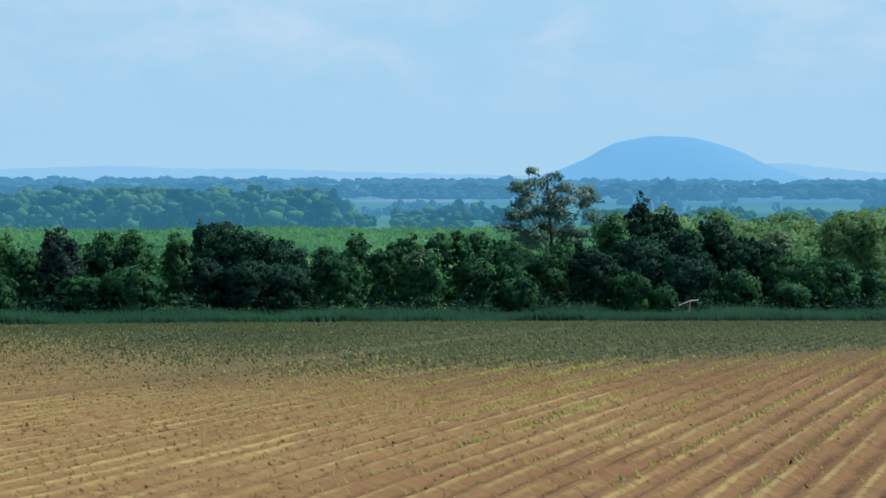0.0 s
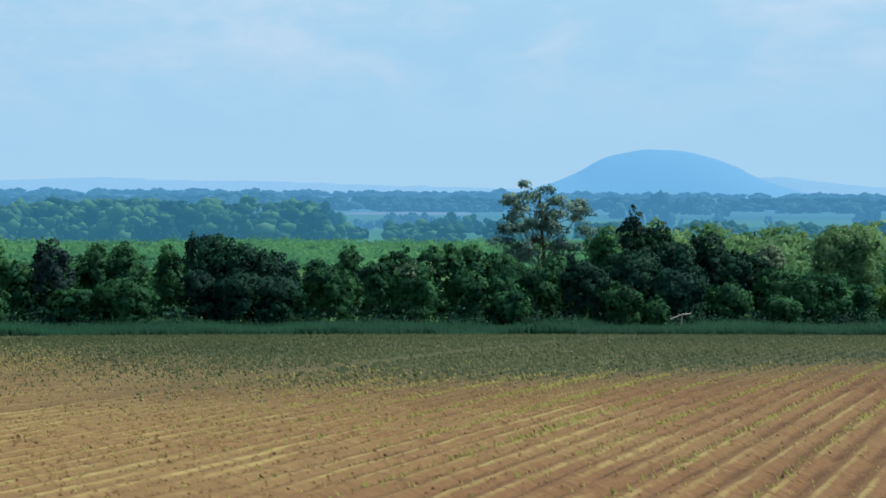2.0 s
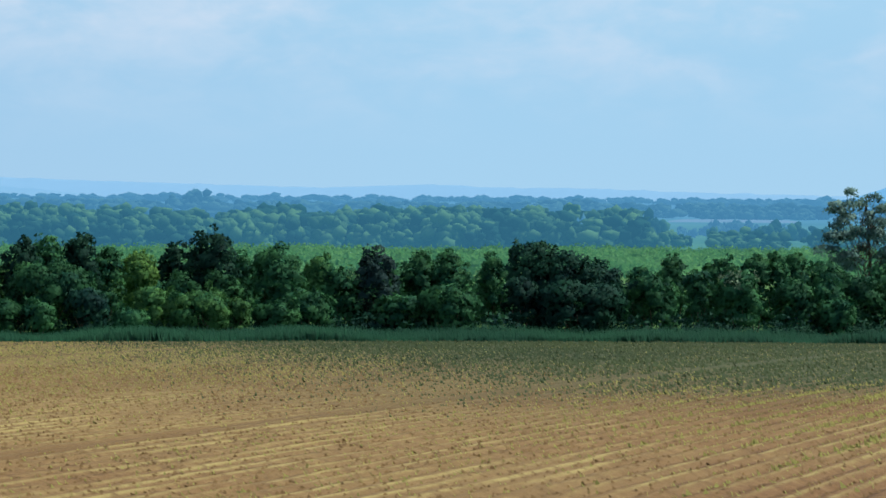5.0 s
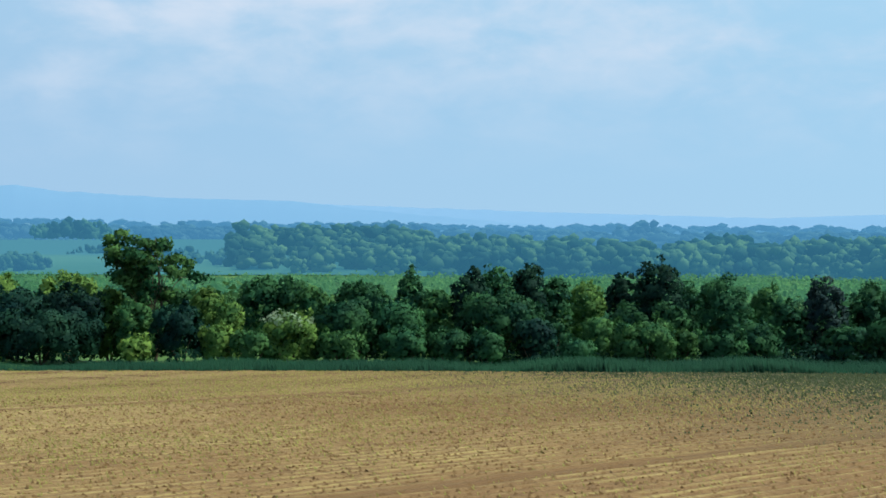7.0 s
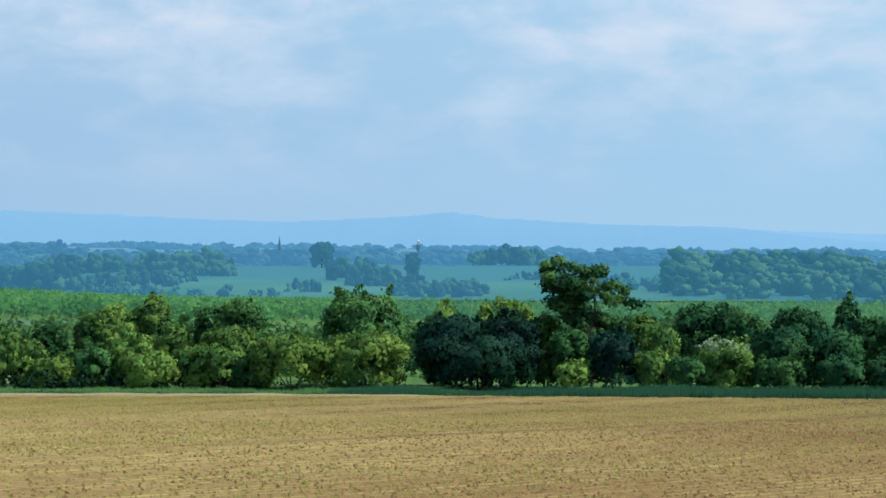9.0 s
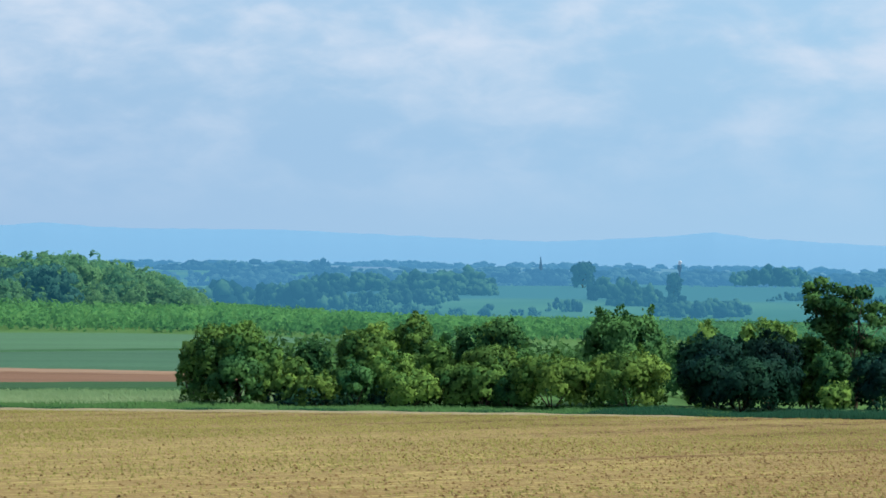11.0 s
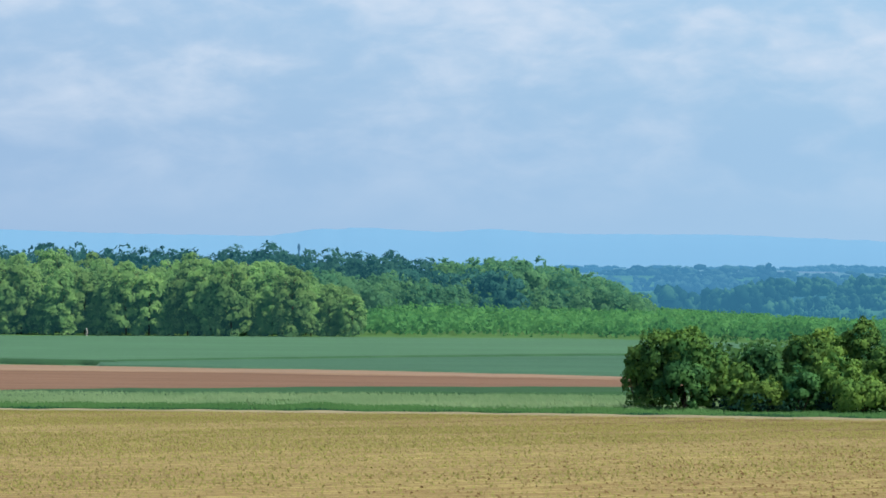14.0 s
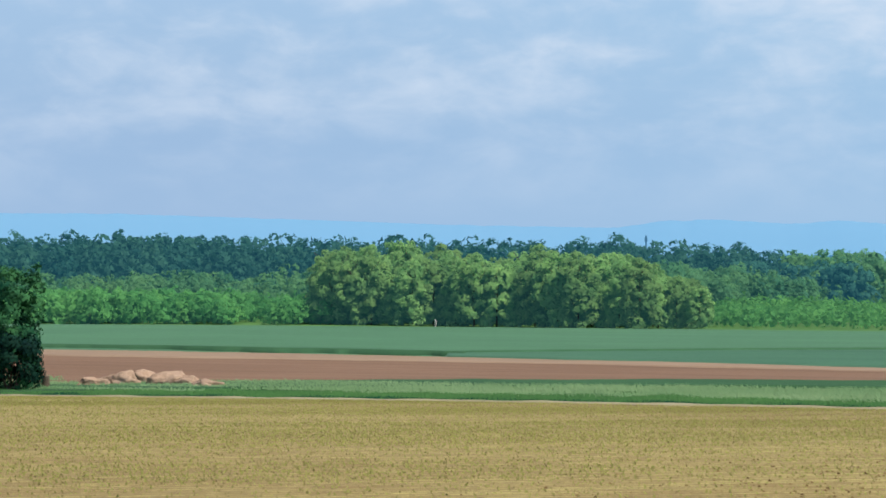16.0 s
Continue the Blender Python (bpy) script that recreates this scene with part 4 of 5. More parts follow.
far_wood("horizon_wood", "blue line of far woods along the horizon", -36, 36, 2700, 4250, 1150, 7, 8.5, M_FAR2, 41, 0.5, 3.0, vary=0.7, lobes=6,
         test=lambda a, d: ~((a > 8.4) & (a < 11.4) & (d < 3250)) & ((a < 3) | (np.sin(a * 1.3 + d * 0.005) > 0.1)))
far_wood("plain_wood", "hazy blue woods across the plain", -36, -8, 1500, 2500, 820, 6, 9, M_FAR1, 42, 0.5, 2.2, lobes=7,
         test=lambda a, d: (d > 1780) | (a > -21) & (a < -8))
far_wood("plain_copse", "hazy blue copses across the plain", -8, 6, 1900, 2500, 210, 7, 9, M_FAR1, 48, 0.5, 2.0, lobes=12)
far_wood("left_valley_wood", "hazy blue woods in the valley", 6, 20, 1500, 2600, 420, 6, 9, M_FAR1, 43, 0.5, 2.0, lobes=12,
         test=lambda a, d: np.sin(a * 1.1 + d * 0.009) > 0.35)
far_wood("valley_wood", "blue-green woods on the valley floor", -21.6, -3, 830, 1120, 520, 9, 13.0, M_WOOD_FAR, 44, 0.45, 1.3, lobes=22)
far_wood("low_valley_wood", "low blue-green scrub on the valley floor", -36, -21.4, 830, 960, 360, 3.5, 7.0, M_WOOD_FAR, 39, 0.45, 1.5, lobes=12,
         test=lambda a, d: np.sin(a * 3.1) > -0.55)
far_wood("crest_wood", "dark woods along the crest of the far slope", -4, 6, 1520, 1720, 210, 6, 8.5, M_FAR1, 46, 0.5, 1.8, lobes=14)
# copses and hedge lines in the valley: from, to (degrees), distance, depth, trees, heights, width
COPSES = [(1.3, -0.5, 1420, 60, 26, 11, 13, 0.9, M_COPSE), (5.9, 4.9, 1340, 50, 16, 8, 9.5, 1.0, M_FAR1), (8.6, 6.4, 1030, 130, 75, 7, 9.5, 1.0, M_COPSE),
          (4.45, 3.25, 985, 60, 20, 7, 11, 0.7, M_COPSE), (3.0, 0.9, 850, 50, 60, 3.8, 6.5, 1.0, M_COPSE), (5.3, 4.5, 880, 20, 9, 4, 6, 0.7, M_COPSE),
          (11.0, 7.6, 1150, 120, 70, 6, 9, 1.0, M_COPSE), (9.6, 7.2, 930, 60, 40, 4, 7, 0.9, M_COPSE), (12.9, 10.0, 1500, 80, 40, 7, 9, 1.2, M_FAR1), (3.9, 2.7, 925, 50, 26, 5, 8, 0.8, M_COPSE), (6.9, 5.6, 1800, 60, 18, 8, 10, 1.3, M_FAR1),
          (13.1, 11.6, 860, 60, 34, 7, 10.5, 0.8, M_COPSE), (11.6, 9.6, 850, 90, 52, 7, 10.5, 0.8, M_COPSE), (9.6, 7.9, 850, 40, 26, 3, 5.5, 1.0, M_COPSE),
          (7.9, 5.4, 850, 20, 14, 2.5, 4.5, 1.0, M_COPSE), (2.4, -0.6, 1270, 8, 40, 1.8, 2.6, 1.3, M_FAR1), (7.0, 4.2, 1290, 8, 40, 2.0, 3.5, 1.3, M_FAR1),
          (0.9, -3.0, 1000, 14, 40, 2.0, 5.0, 1.0, M_COPSE), (-0.4, -3.6, 900, 60, 40, 4.0, 7.0, 1.0, M_COPSE),
          (12.5, 9.8, 1250, 60, 40, 7, 9, 1.2, M_FAR1), (-28.1, -29.3, 1200, 60, 16, 9, 12, 0.6, M_FAR1), (-29.7, -30.2, 1150, 30, 6, 8, 10, 0.8, M_FAR1), (-19.9, -20.5, 900, 30, 5, 11, 13, 0.6, M_FAR1),
          (-27.85, -28.15, 1500, 20, 4, 10, 12, 0.8, M_FAR1), (-28.25, -28.5, 1500, 20, 4, 10, 12, 0.8, M_FAR1), (-28.6, -29.2, 1700, 30, 8, 13, 15, 0.8, M_FAR1), (-29.4, -29.9, 1700, 30, 7, 12, 14, 0.8, M_FAR1), (-30.1, -30.35, 1600, 20, 3, 10, 11, 0.7, M_FAR1), (-31.1, -31.35, 1300, 20, 3, 5, 6, 0.8, M_FAR1),
          (-33.05, -33.45, 1250, 20, 4, 12, 14, 0.7, M_FAR1), (-22.7, -25.6, 1750, 80, 40, 7, 9, 1.6, M_FAR1), (-23.9, -25.3, 1000, 60, 26, 5, 8, 0.9, M_COPSE), (-22.9, -23.1, 980, 20, 4, 6, 8, 0.7, M_COPSE), (-21.3, -21.9, 930, 20, 6, 9, 11, 0.6, M_COPSE), (-22.2, -25.3, 1080, 120, 40, 5, 8, 0.9, M_FAR1),
          (9.5, 6.9, 3250, 60, 30, 10, 13, 2.2, M_FAR2), (7.1, 5.7, 2300, 60, 18, 9, 11, 1.6, M_FAR1), (13.5, 10.2, 2600, 60, 30, 9, 12, 2.0, M_FAR1), (10.5, 9.9, 2500, 30, 6, 13, 14, 1.0, M_FAR1),
          (-1.3, -2.2, 2300, 50, 10, 10, 12, 1.5, M_FAR1), (-2.9, -4.2, 2300, 50, 14, 11, 13, 1.5, M_FAR1), (-11.3, -12.3, 2300, 50, 10, 15, 17, 1.3, M_FAR1), (-5.5, -7.2, 2200, 80, 24, 12, 14, 1.6, M_FAR1)]
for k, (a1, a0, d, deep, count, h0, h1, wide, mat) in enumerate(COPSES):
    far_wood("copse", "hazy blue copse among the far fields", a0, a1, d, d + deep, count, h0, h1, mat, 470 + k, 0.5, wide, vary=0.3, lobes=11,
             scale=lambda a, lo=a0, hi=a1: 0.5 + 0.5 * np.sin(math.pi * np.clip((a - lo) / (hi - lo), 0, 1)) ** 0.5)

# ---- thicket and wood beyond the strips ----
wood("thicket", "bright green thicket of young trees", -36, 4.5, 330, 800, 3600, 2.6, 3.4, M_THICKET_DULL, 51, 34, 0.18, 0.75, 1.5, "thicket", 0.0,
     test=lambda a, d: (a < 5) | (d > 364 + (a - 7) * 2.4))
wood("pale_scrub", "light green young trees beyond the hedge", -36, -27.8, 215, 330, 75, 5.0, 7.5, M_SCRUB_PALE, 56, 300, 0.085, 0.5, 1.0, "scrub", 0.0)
wood("deep_scrub", "green scrub behind the hedge, darkened as in cloud shade", -36, -9, 149, 215, 560, 2.2, 3.8, M_SCRUB_SHADED, 49, 240, 0.085, 0.55, 1.4, "scrub", 0.0, test=lambda a, d: (d * np.cos(np.radians(a)) > 148) & (d * np.cos(np.radians(a)) < 180))
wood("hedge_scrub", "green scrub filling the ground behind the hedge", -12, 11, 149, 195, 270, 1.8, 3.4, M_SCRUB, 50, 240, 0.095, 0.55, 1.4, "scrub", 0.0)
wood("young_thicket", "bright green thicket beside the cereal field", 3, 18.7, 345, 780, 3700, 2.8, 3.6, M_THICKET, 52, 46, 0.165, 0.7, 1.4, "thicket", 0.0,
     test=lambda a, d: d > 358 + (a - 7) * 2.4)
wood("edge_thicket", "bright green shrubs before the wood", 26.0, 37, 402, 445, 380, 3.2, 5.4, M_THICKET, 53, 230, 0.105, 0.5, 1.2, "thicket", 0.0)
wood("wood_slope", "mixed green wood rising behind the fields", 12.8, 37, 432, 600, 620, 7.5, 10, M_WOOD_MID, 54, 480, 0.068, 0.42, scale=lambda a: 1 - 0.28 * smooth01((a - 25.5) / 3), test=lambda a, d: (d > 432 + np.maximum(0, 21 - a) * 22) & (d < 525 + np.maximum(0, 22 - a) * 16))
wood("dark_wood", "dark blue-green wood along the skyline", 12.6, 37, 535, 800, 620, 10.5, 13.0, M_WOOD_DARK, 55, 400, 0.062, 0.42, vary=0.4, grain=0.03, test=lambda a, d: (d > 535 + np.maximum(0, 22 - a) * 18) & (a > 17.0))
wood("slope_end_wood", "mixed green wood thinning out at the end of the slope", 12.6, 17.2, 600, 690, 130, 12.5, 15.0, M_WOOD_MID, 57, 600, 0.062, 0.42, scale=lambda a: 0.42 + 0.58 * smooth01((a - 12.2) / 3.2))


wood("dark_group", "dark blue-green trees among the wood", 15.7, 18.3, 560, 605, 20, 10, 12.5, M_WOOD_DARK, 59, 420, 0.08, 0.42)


def wood_tree(seed, h, w, mat):
    rng = np.random.default_rng(seed)
    top = new("broadleaf_tree")
    n = 5600
    C, D, tone = crown_points(rng, h, w, -0.15 * h, 90, n, peak=0.55, ragged=0.2, shoots=False, lobe=0.19)
    part("crown", leaf_mesh("crown", C, D, tone, np.full(n, 0.33), mat, rng, 1.4, 0.4, 0.8), top)
    part("trunk", sticks_mesh("trunk", limbs(rng, h, w, h * 0.2, 0.13, 7), M_BARK), top)
    return tagged(top, "tall bright green broadleaf tree at the wood's edge", "tree", "trees along the wood's edge")


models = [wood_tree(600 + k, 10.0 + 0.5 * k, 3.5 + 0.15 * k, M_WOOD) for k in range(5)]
rng = np.random.default_rng(61)
first = []
spots = [(19.0 + 8.2 * (k + 0.7 * rng.random()) / 56, (k % 3) * 12 + 6 * rng.random()) for k in range(56)]
for k, (a, back) in enumerate(spots):
    x, y = polar(a, 366 + (a - 15) * 2.9 + back)
    size = (0.85 + 0.3 * rng.random()) * float(0.62 + 0.38 * smooth01((a - 18.8) / 2.2))        # lower towards the wood's end
    m = pose(x, y, float(land(x, y)), 0, 0, 360 * rng.random())
    if k < 5:
        models[k].matrix_world = m @ Matrix.Scale(size, 4)
        first.append(size)
    else:
        copy_thing(models[k % 5], m @ Matrix.Scale(size / first[k % 5], 4))

# ---- the hedge ----
# shrubs: direction (degrees), distance out, height, half width
DEEP_EAST = [(-35.22, 143, 5.2, 2.24), (-33.09, 140, 2.9, 1.28), (-31.89, 140, 3.3, 1.41), (-31.47, 138, 2.2, 1.24), (-31.39, 142, 3.9, 1.56), (-30.35, 139, 2.9, 1.51),
             (-28.02, 138, 2.8, 1.33), (-27.68, 145, 6.1, 1.05), (-26.07, 141, 3.7, 1.67), (-25.64, 138, 2.4, 1.24), (-24.75, 140, 3.5, 1.25), (-24.36, 145, 4.9, 0.81),
             (-23.93, 145, 4.8, 0.95), (-23.14, 147, 4.4, 1.36), (-22.19, 146, 4.6, 1.01), (-21.74, 140, 3.7, 1.48), (-17.33, 138, 3, 1.73), (-17.31, 143, 4.8, 1.21),
             (-16.68, 143, 4.6, 1.08), (-16.23, 139, 2.4, 1.39), (-15.01, 141, 3.7, 1.25)]
DEEP_MID = [(-14.34, 139, 2.5, 1.35), (-13.63, 138, 1.9, 1.27), (-13.63, 142, 5, 1.62), (-12.81, 145, 4.5, 0.76), (-12.02, 142, 3.6, 2.23), (-10.5, 137.5, 1.5, 1.07),
            (-9.95, 145, 4.8, 1), (-8.73, 141, 4.2, 2.28), (-8.71, 144, 5.3, 1.06), (-8.51, 138, 1.9, 1.01), (-7.7, 138.5, 2, 1.31), (-6.85, 145, 5.1, 0.81),
            (-6.7, 138.5, 2, 1.37), (-6.55, 141, 3.4, 1.66), (-5.83, 144, 4.6, 1.73), (-5.35, 141, 3.5, 1.81), (-4.27, 145, 4.6, 1.43), (-3.67, 145, 4.7, 1.43)]
DEEP_WEST = [(-0.86, 141, 3.4, 1.2), (3.66, 146, 5.2, 2.62), (6.08, 138.5, 2, 1.07), (6.2, 142, 5, 1.4), (6.81, 143, 4.4, 1.11), (9.4, 139, 2.3, 1.08),
             (10.28, 141, 3.6, 1.1), (11.94, 140, 2.9, 1.89)]
FRESH_EAST = [(-34.39, 143, 4.8, 2.22), (-32.39, 140, 3.6, 1.63), (-28.73, 137.5, 1.9, 0.94), (-26.62, 147, 4.3, 1.19), (-25.46, 148, 4.4, 1.4), (-25.4, 140, 3.4, 1.12),
              (-24.79, 148, 4.9, 0.9), (-22.7, 141, 3.9, 0.91), (-21.43, 147, 3.9, 0.88), (-18.28, 147, 4.5, 0.92)]
FRESH_MID = [(-14.52, 144, 4.4, 1.01), (-12.63, 138, 2.1, 1.03), (-11.9, 138, 2.5, 2.04), (-10.92, 140, 2.7, 1.03), (-7.4, 144, 4.1, 1.05), (-5.35, 138.5, 1.9, 1.42),
             (-4.75, 143, 4.1, 0.92), (-4.59, 144, 4.2, 1.36), (-3.43, 138.5, 1.9, 1.3)]
FRESH_WEST = [(-2.82, 142, 3.4, 1.21), (-2.69, 139, 2.2, 1.01), (-2.45, 144, 4, 1.04), (-0.37, 144, 4.1, 1.04), (0.48, 145, 4.9, 1.86), (1.82, 146, 4.5, 1.25),
              (5.74, 142, 2.8, 0.79), (5.81, 140, 2.9, 0.72), (6.27, 143, 4.9, 1.29), (6.42, 140, 3.5, 1.62), (6.61, 138.5, 2.5, 1.25), (7.15, 139, 2.4, 1.37),
              (7.58, 143, 3.6, 1.05), (8.1, 145, 5, 1.12), (9.34, 142, 4.2, 1.35), (10.67, 140, 2.6, 0.91), (11.34, 141, 3.5, 1.17), (11.82, 141, 4.5, 1.6),
              (12.48, 141, 4.4, 1.6), (12.86, 141, 3.1, 0.93)]
DARK_EAST = [(-30.81, 144, 4.7, 1.43), (-30.45, 144, 4.8, 1.21), (-29.9, 145, 6.1, 1.5), (-29.54, 141, 4.2, 1.04), (-29.31, 145, 5.4, 1.28), (-29.11, 141, 3.8, 2.41),
             (-28.81, 146, 6.5, 1.21), (-28.29, 146, 7, 1.2), (-28.26, 143, 4.8, 2.08), (-27.23, 140, 4.1, 1.54), (-20.56, 141, 4.3, 1.54), (-20.15, 139, 3.3, 2.53),
             (-19.79, 141, 4.9, 1.98), (-19.15, 142, 5.6, 1.6), (-18.88, 140, 3.5, 1.14)]
DARK_MID = [(-12.2, 143, 5.8, 1.56), (-11.43, 144, 5, 1), (-9.53, 138, 2.7, 1.25), (-9.41, 144, 5.5, 1.06), (-8.17, 143, 5.2, 1.11)]
DARK_WEST = [(-1.89, 139.5, 3.3, 1.67), (0.42, 141, 4.1, 1.8), (1.09, 140, 3, 3.28), (1.57, 141, 4.1, 2.11)]
BRIGHT_EAST = [(-33.74, 141, 2.8, 1.45)]
BRIGHT_MID = [(-10.62, 147, 4.4, 1.28)]
BRIGHT_WEST = [(-0.92, 138, 1.5, 0.88), (3.49, 138.8, 3.1, 2.31), (5.13, 138.5, 2.9, 2.25), (8.18, 138.5, 2, 1.79), (8.61, 141, 3, 1.4), (8.88, 144, 4.5, 1.24),
               (10.19, 138.5, 1.7, 1.32), (10.85, 139, 1.7, 0.72)]
# shrubs to the east get the leaf colour with cloud shade painted in
k = 0
for rows, mat, label in ((DEEP_EAST + DEEP_MID, M_BUSH_SHADED, "hedge shrub behind the grass verge, darkened as in cloud shade"), (FRESH_EAST, M_BUSH_SHADED, "green hedge shrub behind the tall grass"),
                         (FRESH_MID, M_BUSH_SOFT, "mid-green shrub in the hedge behind the verge"), (DEEP_WEST, M_BUSH_SOFT, "deep green leafy hedge shrub beside the short grass"),
                         (FRESH_WEST, M_BUSH, "fresh green hedge shrub with sunlit tops"), (DARK_EAST + DARK_MID + DARK_WEST, M_BUSH_DARK, "large dark green rounded bush in the hedge"),
                         (BRIGHT_EAST + BRIGHT_MID, M_BUSH_MID, "light olive-green bush in the hedge"), (BRIGHT_WEST, M_BUSH_BRIGHT, "bright yellow-green bush in the hedge")):
    for az, y, h, w in rows:
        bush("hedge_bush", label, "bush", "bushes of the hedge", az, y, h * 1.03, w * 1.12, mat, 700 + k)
        k += 1
bush("dusky_shrub", "dusky purple-green shrub in the hedge", "bush", "bushes of the hedge", -15.75, 141, 5.0, 1.5, M_BUSH_PURPLE, 801)
# pale leaves on its top stand in for highlights on the crown
bush("flowering_shrub", "dark hedge shrub with pale leaves as highlights on top", "bush", "bushes of the hedge", -23.57, 140, 3.9, 1.5, M_BUSH_SHADED, 808, second=M_PALE_LEAF)
bush("flowering_bush", "green bush with pale blossom in the hedge", "bush", "bushes of the hedge", -4.2, 139, 2.9, 1.7, M_BUSH, 802, second=M_BLOSSOM)
bush("pale_tree", "pale green tree behind the hedge", "tree", "", -31.2, 165, 5.2, 1.3, M_PALE_LEAF, 803)
bush("feathery_tree", "light green feathery tree behind the hedge", "tree", "", -32.8, 156, 6.7, 2.8, M_SCRUB_PALE, 804, dense=0.55, ragged=0.25, trunk=0.12)
LONE_ARMS = [(-2.2, 8.0), (-1.5, 7.9), (-0.4, 8.5), (0.3, 8.7), (0.9, 8.1), (2.2, 7.5), (2.9, 7.6), (-2.4, 7.2), (-1.2, 7.1), (0.0, 7.4), (1.3, 7.1), (3.2, 6.8),
             (-2.9, 6.2), (-1.9, 6.2), (-0.7, 6.3), (0.6, 6.3), (2.0, 6.2), (3.4, 5.9), (-2.8, 5.3), (-1.6, 5.1), (0.1, 5.2), (1.5, 5.2), (2.8, 5.0), (-2.2, 4.4), (-0.8, 4.2), (0.9, 4.3), (2.2, 4.2)]
OPEN_ARMS = [(-2.2, 6.1), (-1.8, 5.8), (-1.2, 6.1), (-0.8, 5.6), (-1.6, 5.2), (-0.9, 4.9), (-0.4, 5.2), (-0.2, 4.4), (-0.8, 4.2), (-1.9, 4.9), (-1.4, 4.5), (0.3, 3.8), (-0.5, 3.7), (-1.2, 5.5), (-0.2, 5.7),
             (-2.5, 6.8), (-1.5, 6.9), (-0.3, 6.5), (0.5, 6.5), (0.9, 5.7), (1.7, 5.4), (1.1, 4.7), (2.0, 4.9), (0.3, 4.2), (1.2, 3.7)]
clump_tree("lone_tree", "tall thin-crowned grey-green tree above the hedge", -26.25, 160, 8.9, 3.5, 0.36, 54, 0.52, 0.7, M_DRYLEAF, 805, 0.14, leaf=0.15, n=130, arms=LONE_ARMS, drop=0.65)
clump_tree("open_tree", "dark open-branched tree above the hedge", -1.35, 143, 7.0, 2.4, 0.30, 62, 0.36, 0.8, M_BUSH_SOFT, 806, 0.10, leaf=0.15, n=140, arms=OPEN_ARMS, drop=0.4)
bush("field_tree", "dark leafy tree at the field margin", "tree", "", 33.9, 140, 8.4, 2.7, M_BUSH_SHADED, 807, leaf=0.2)
bush("field_shrub", "dark shrub at the foot of the tree", "bush", "", 33.8, 139, 4.2, 2.3, M_BUSH_DARK, 809)

# ---- small and far things ----


def heap(az, d, h, w, seed):
    rng = np.random.default_rng(seed)
    bm = bmesh.new()
    bmesh.ops.create_icosphere(bm, subdivisions=4, radius=1.0)
    for v in bm.verts:
        c = v.co
        s = 1 + 0.45 * noise.noise(c * 1.6 + Vector((seed, 0, 0))) + 0.18 * noise.noise(c * 3.7 + Vector((seed, 5, 0))) + 0.12 * noise.noise(c * 9 + Vector((seed, 9, 0)))
        v.co = Vector((c.x * w * s, c.y * w * 0.7 * s, max(c.z, -0.15) * h * s))
    me = bpy.data.meshes.new("soil_mound")
    bm.to_mesh(me)
    bm.free()
    me.materials.append(M_HEAP)
    for p in me.polygons:
        p.use_smooth = True
    ob = new("soil_mound", me)
    x, y = polar(az, d)
    ob.matrix_world = pose(x, y, float(land(x, y)) + 0.05, 0, 0, az + 20 * rng.normal())
    return tagged(ob, "mound of light sandy soil on the ploughed strip", "soil mound", "mounds of soil")


for k, (az, d, h, w) in enumerate([(32.1, 172, 0.48, 1.0), (31.5, 173, 0.72, 1.3), (31.0, 175, 0.66, 1.0), (30.45, 172, 0.74, 1.35), (30.05, 171, 0.5, 0.9), (29.65, 168, 0.42, 1.0)]):
    heap(az, d, h, w, 900 + k)

x, y = polar(33.1, 170)
post = new("marker_post", sticks_mesh("marker_post", [((0, 0, -0.2), (0, 0, 0.75), 0.28, 0.26, 10), ((0, 0, 0.75), (0, 0, 0.82), 0.26, 0.05, 10)], M_BARK))
post.location = (x, y, float(land(x, y)))
tagged(post, "short dark timber stump beside the field tree", "stump")


def tower(name, label, category, az, d, top_px, profile, mat, parts=()):
    """A far tower turned from a profile of (share of height, radius)."""
    x, y = polar(az, d)
    z0 = float(land(x, y))
    h = EYE + top_px / PX * d - z0
    ob = new(name)
    ob.location = (x, y, z0)
    tagged(ob, label, category)
    st = [((0, 0, f0 * h), (0, 0, f1 * h), r0, r1, 8) for (f0, r0), (f1, r1) in zip(profile[:-1], profile[1:])]
    part("tower", sticks_mesh("tower", st, mat), ob)
    return ob, h


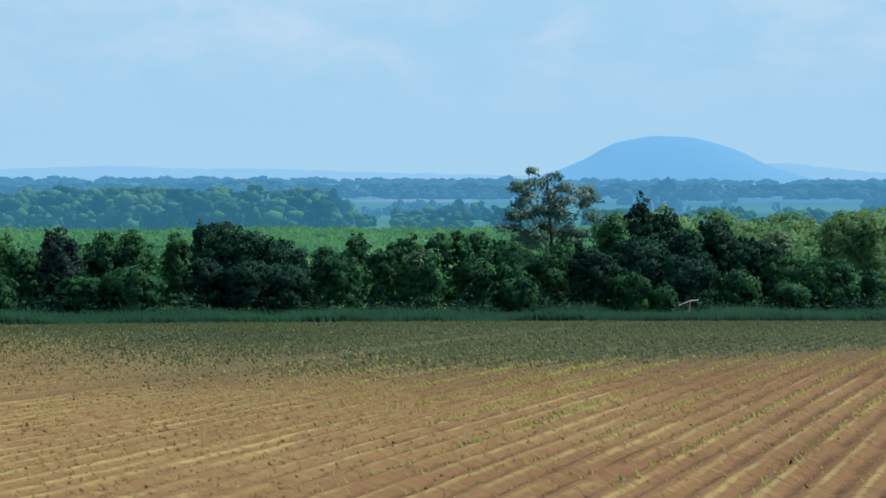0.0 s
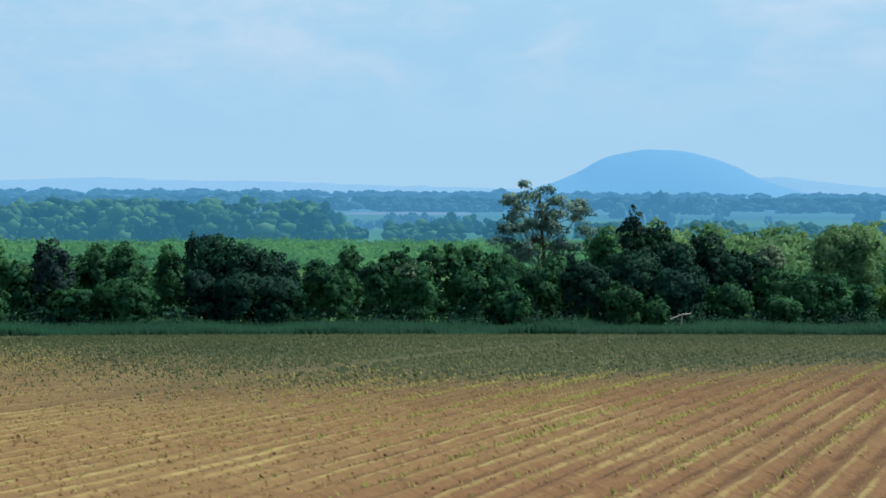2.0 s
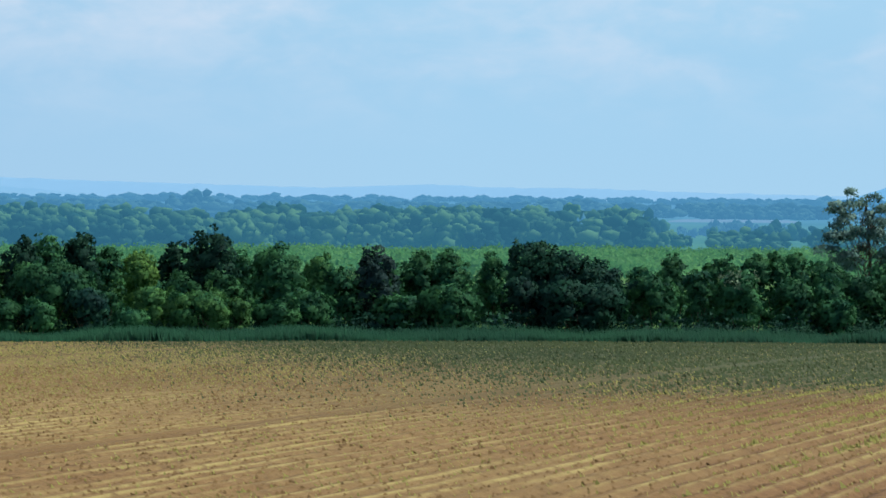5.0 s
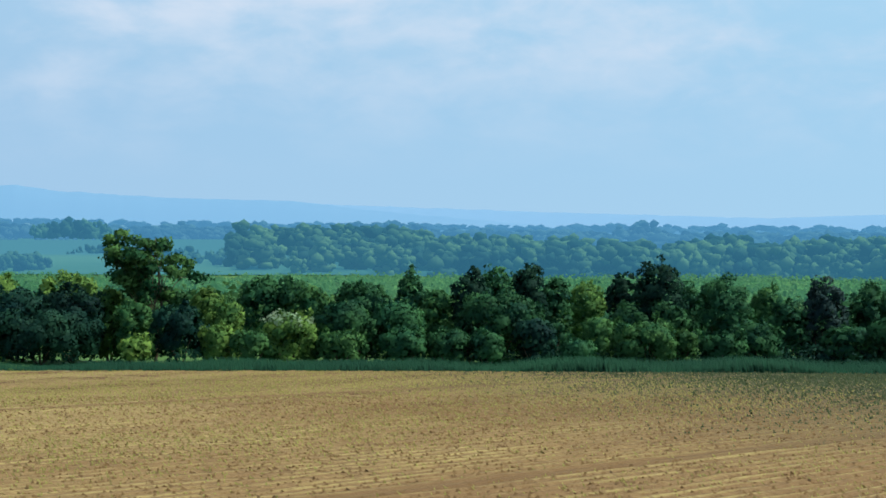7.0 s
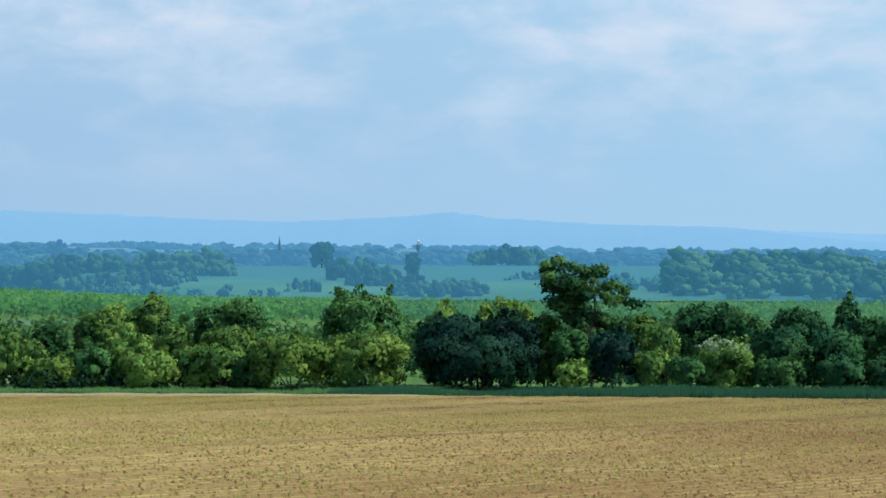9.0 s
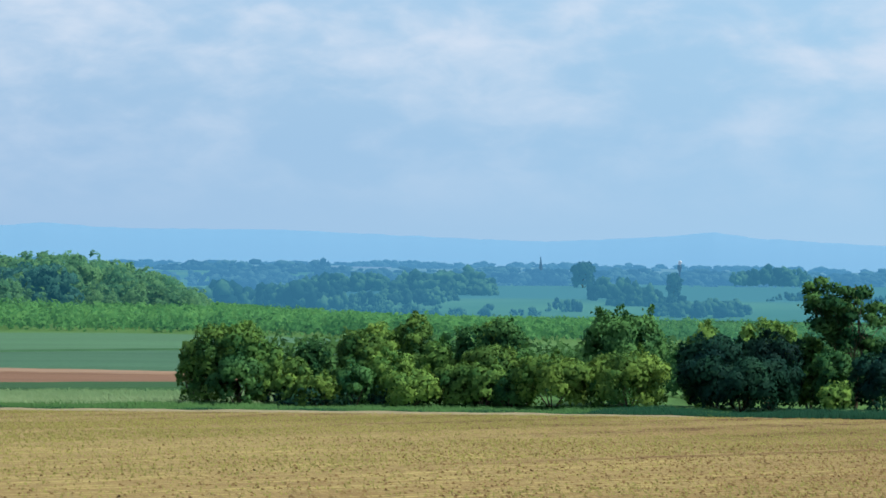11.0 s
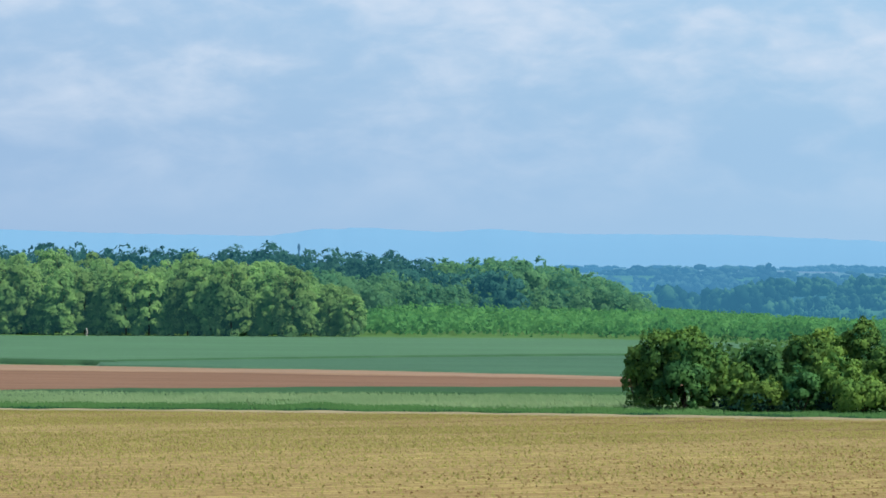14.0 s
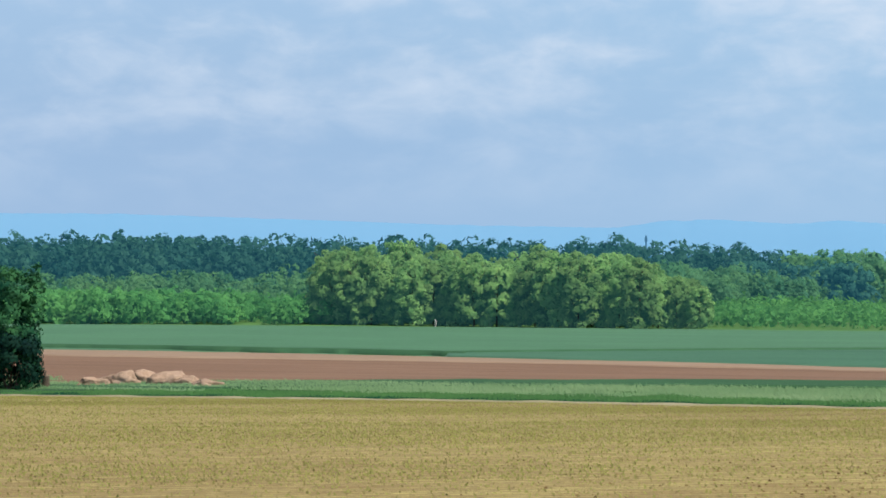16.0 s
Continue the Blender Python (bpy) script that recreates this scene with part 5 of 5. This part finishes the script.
t1, h = tower("church", "dark church with a slender spire far off", "church", 5.38, 1900, 36, [(0, 2.0), (0.45, 2.0), (0.5, 1.4), (1, 0.12)], M_TOWER)
bm = bmesh.new()
bmesh.ops.create_cube(bm, size=1, matrix=Matrix.Translation((-5, 0, 2)) @ Matrix.Diagonal((10, 6, 4, 1)))
ridge = bmesh.ops.create_cube(bm, size=1, matrix=Matrix.Translation((-5, 0, 5.5)) @ Matrix.Diagonal((10, 6, 3, 1)))
for v in ridge["verts"]:
    if v.co.z > 6:
        v.co.y *= 0.05
me = bpy.data.meshes.new("nave")
bm.to_mesh(me)
bm.free()
me.materials.append(M_TOWER)
part("nave", me, t1)
t2, h = tower("water_tower", "slim water tower with a pale tank far off", "water tower", 2.39, 1700, 27, [(0, 0.6), (0.55, 0.5), (0.68, 1.3), (0.82, 1.5), (0.86, 0.9)], M_TOWER)
part("tank", sticks_mesh("tank", [((0, 0, h * 0.86), (0.4, 0, h), 0.8, 1.2, 8), ((0.4, 0, h), (0.4, 0, h * 1.03), 1.2, 0.2, 8)], M_TOWER_PALE), t2, "white top of the tank")
tower("radio_mast", "grey radio mast above the wood", "mast", 20.2, 900, 66, [(0, 0.5), (0.85, 0.28), (0.88, 0.5), (0.95, 0.5), (1, 0.15)], M_TOWER)
for az, d, h, w in ((4.47, 1180, 12.5, 6.0), (2.51, 1010, 11.0, 3.0)):
    bush("field_tree", "dark round tree standing in far fields", "tree", "lone trees in the valley", az, d * math.cos(radians(az)), h, w, M_COPSE, int(850 + az), leaf=0.9, dense=1.6, trunk=0.3)

x, y = polar(-29.3, 157)
branch = new("dead_branch", sticks_mesh("dead_branch", [((-0.7, 0, 0.75), (0.1, 0, 1.0), 0.03, 0.05), ((0.1, 0, 1.0), (0.75, 0.1, 1.02), 0.05, 0.04), ((0.1, 0, 1.0), (0.0, 0.1, -0.1), 0.05, 0.06)], M_POST))
branch.location = (x, y, float(land(x, y)))
tagged(branch, "pale dead branch sticking out of the hedge", "branch")

# white trunk at the edge of the wood
x, y = polar(24.75, 384)
tr = new("white_trunk", sticks_mesh("white_trunk", [((0, 0, -0.2), (0.1, 0, 0.6), 0.16, 0.15), ((0.1, 0, 0.6), (0, 0, 1.15), 0.15, 0.1)], M_POST))
tr.location = (x, y, float(land(x, y)))
tagged(tr, "pale birch trunk at the edge of the wood", "tree trunk")
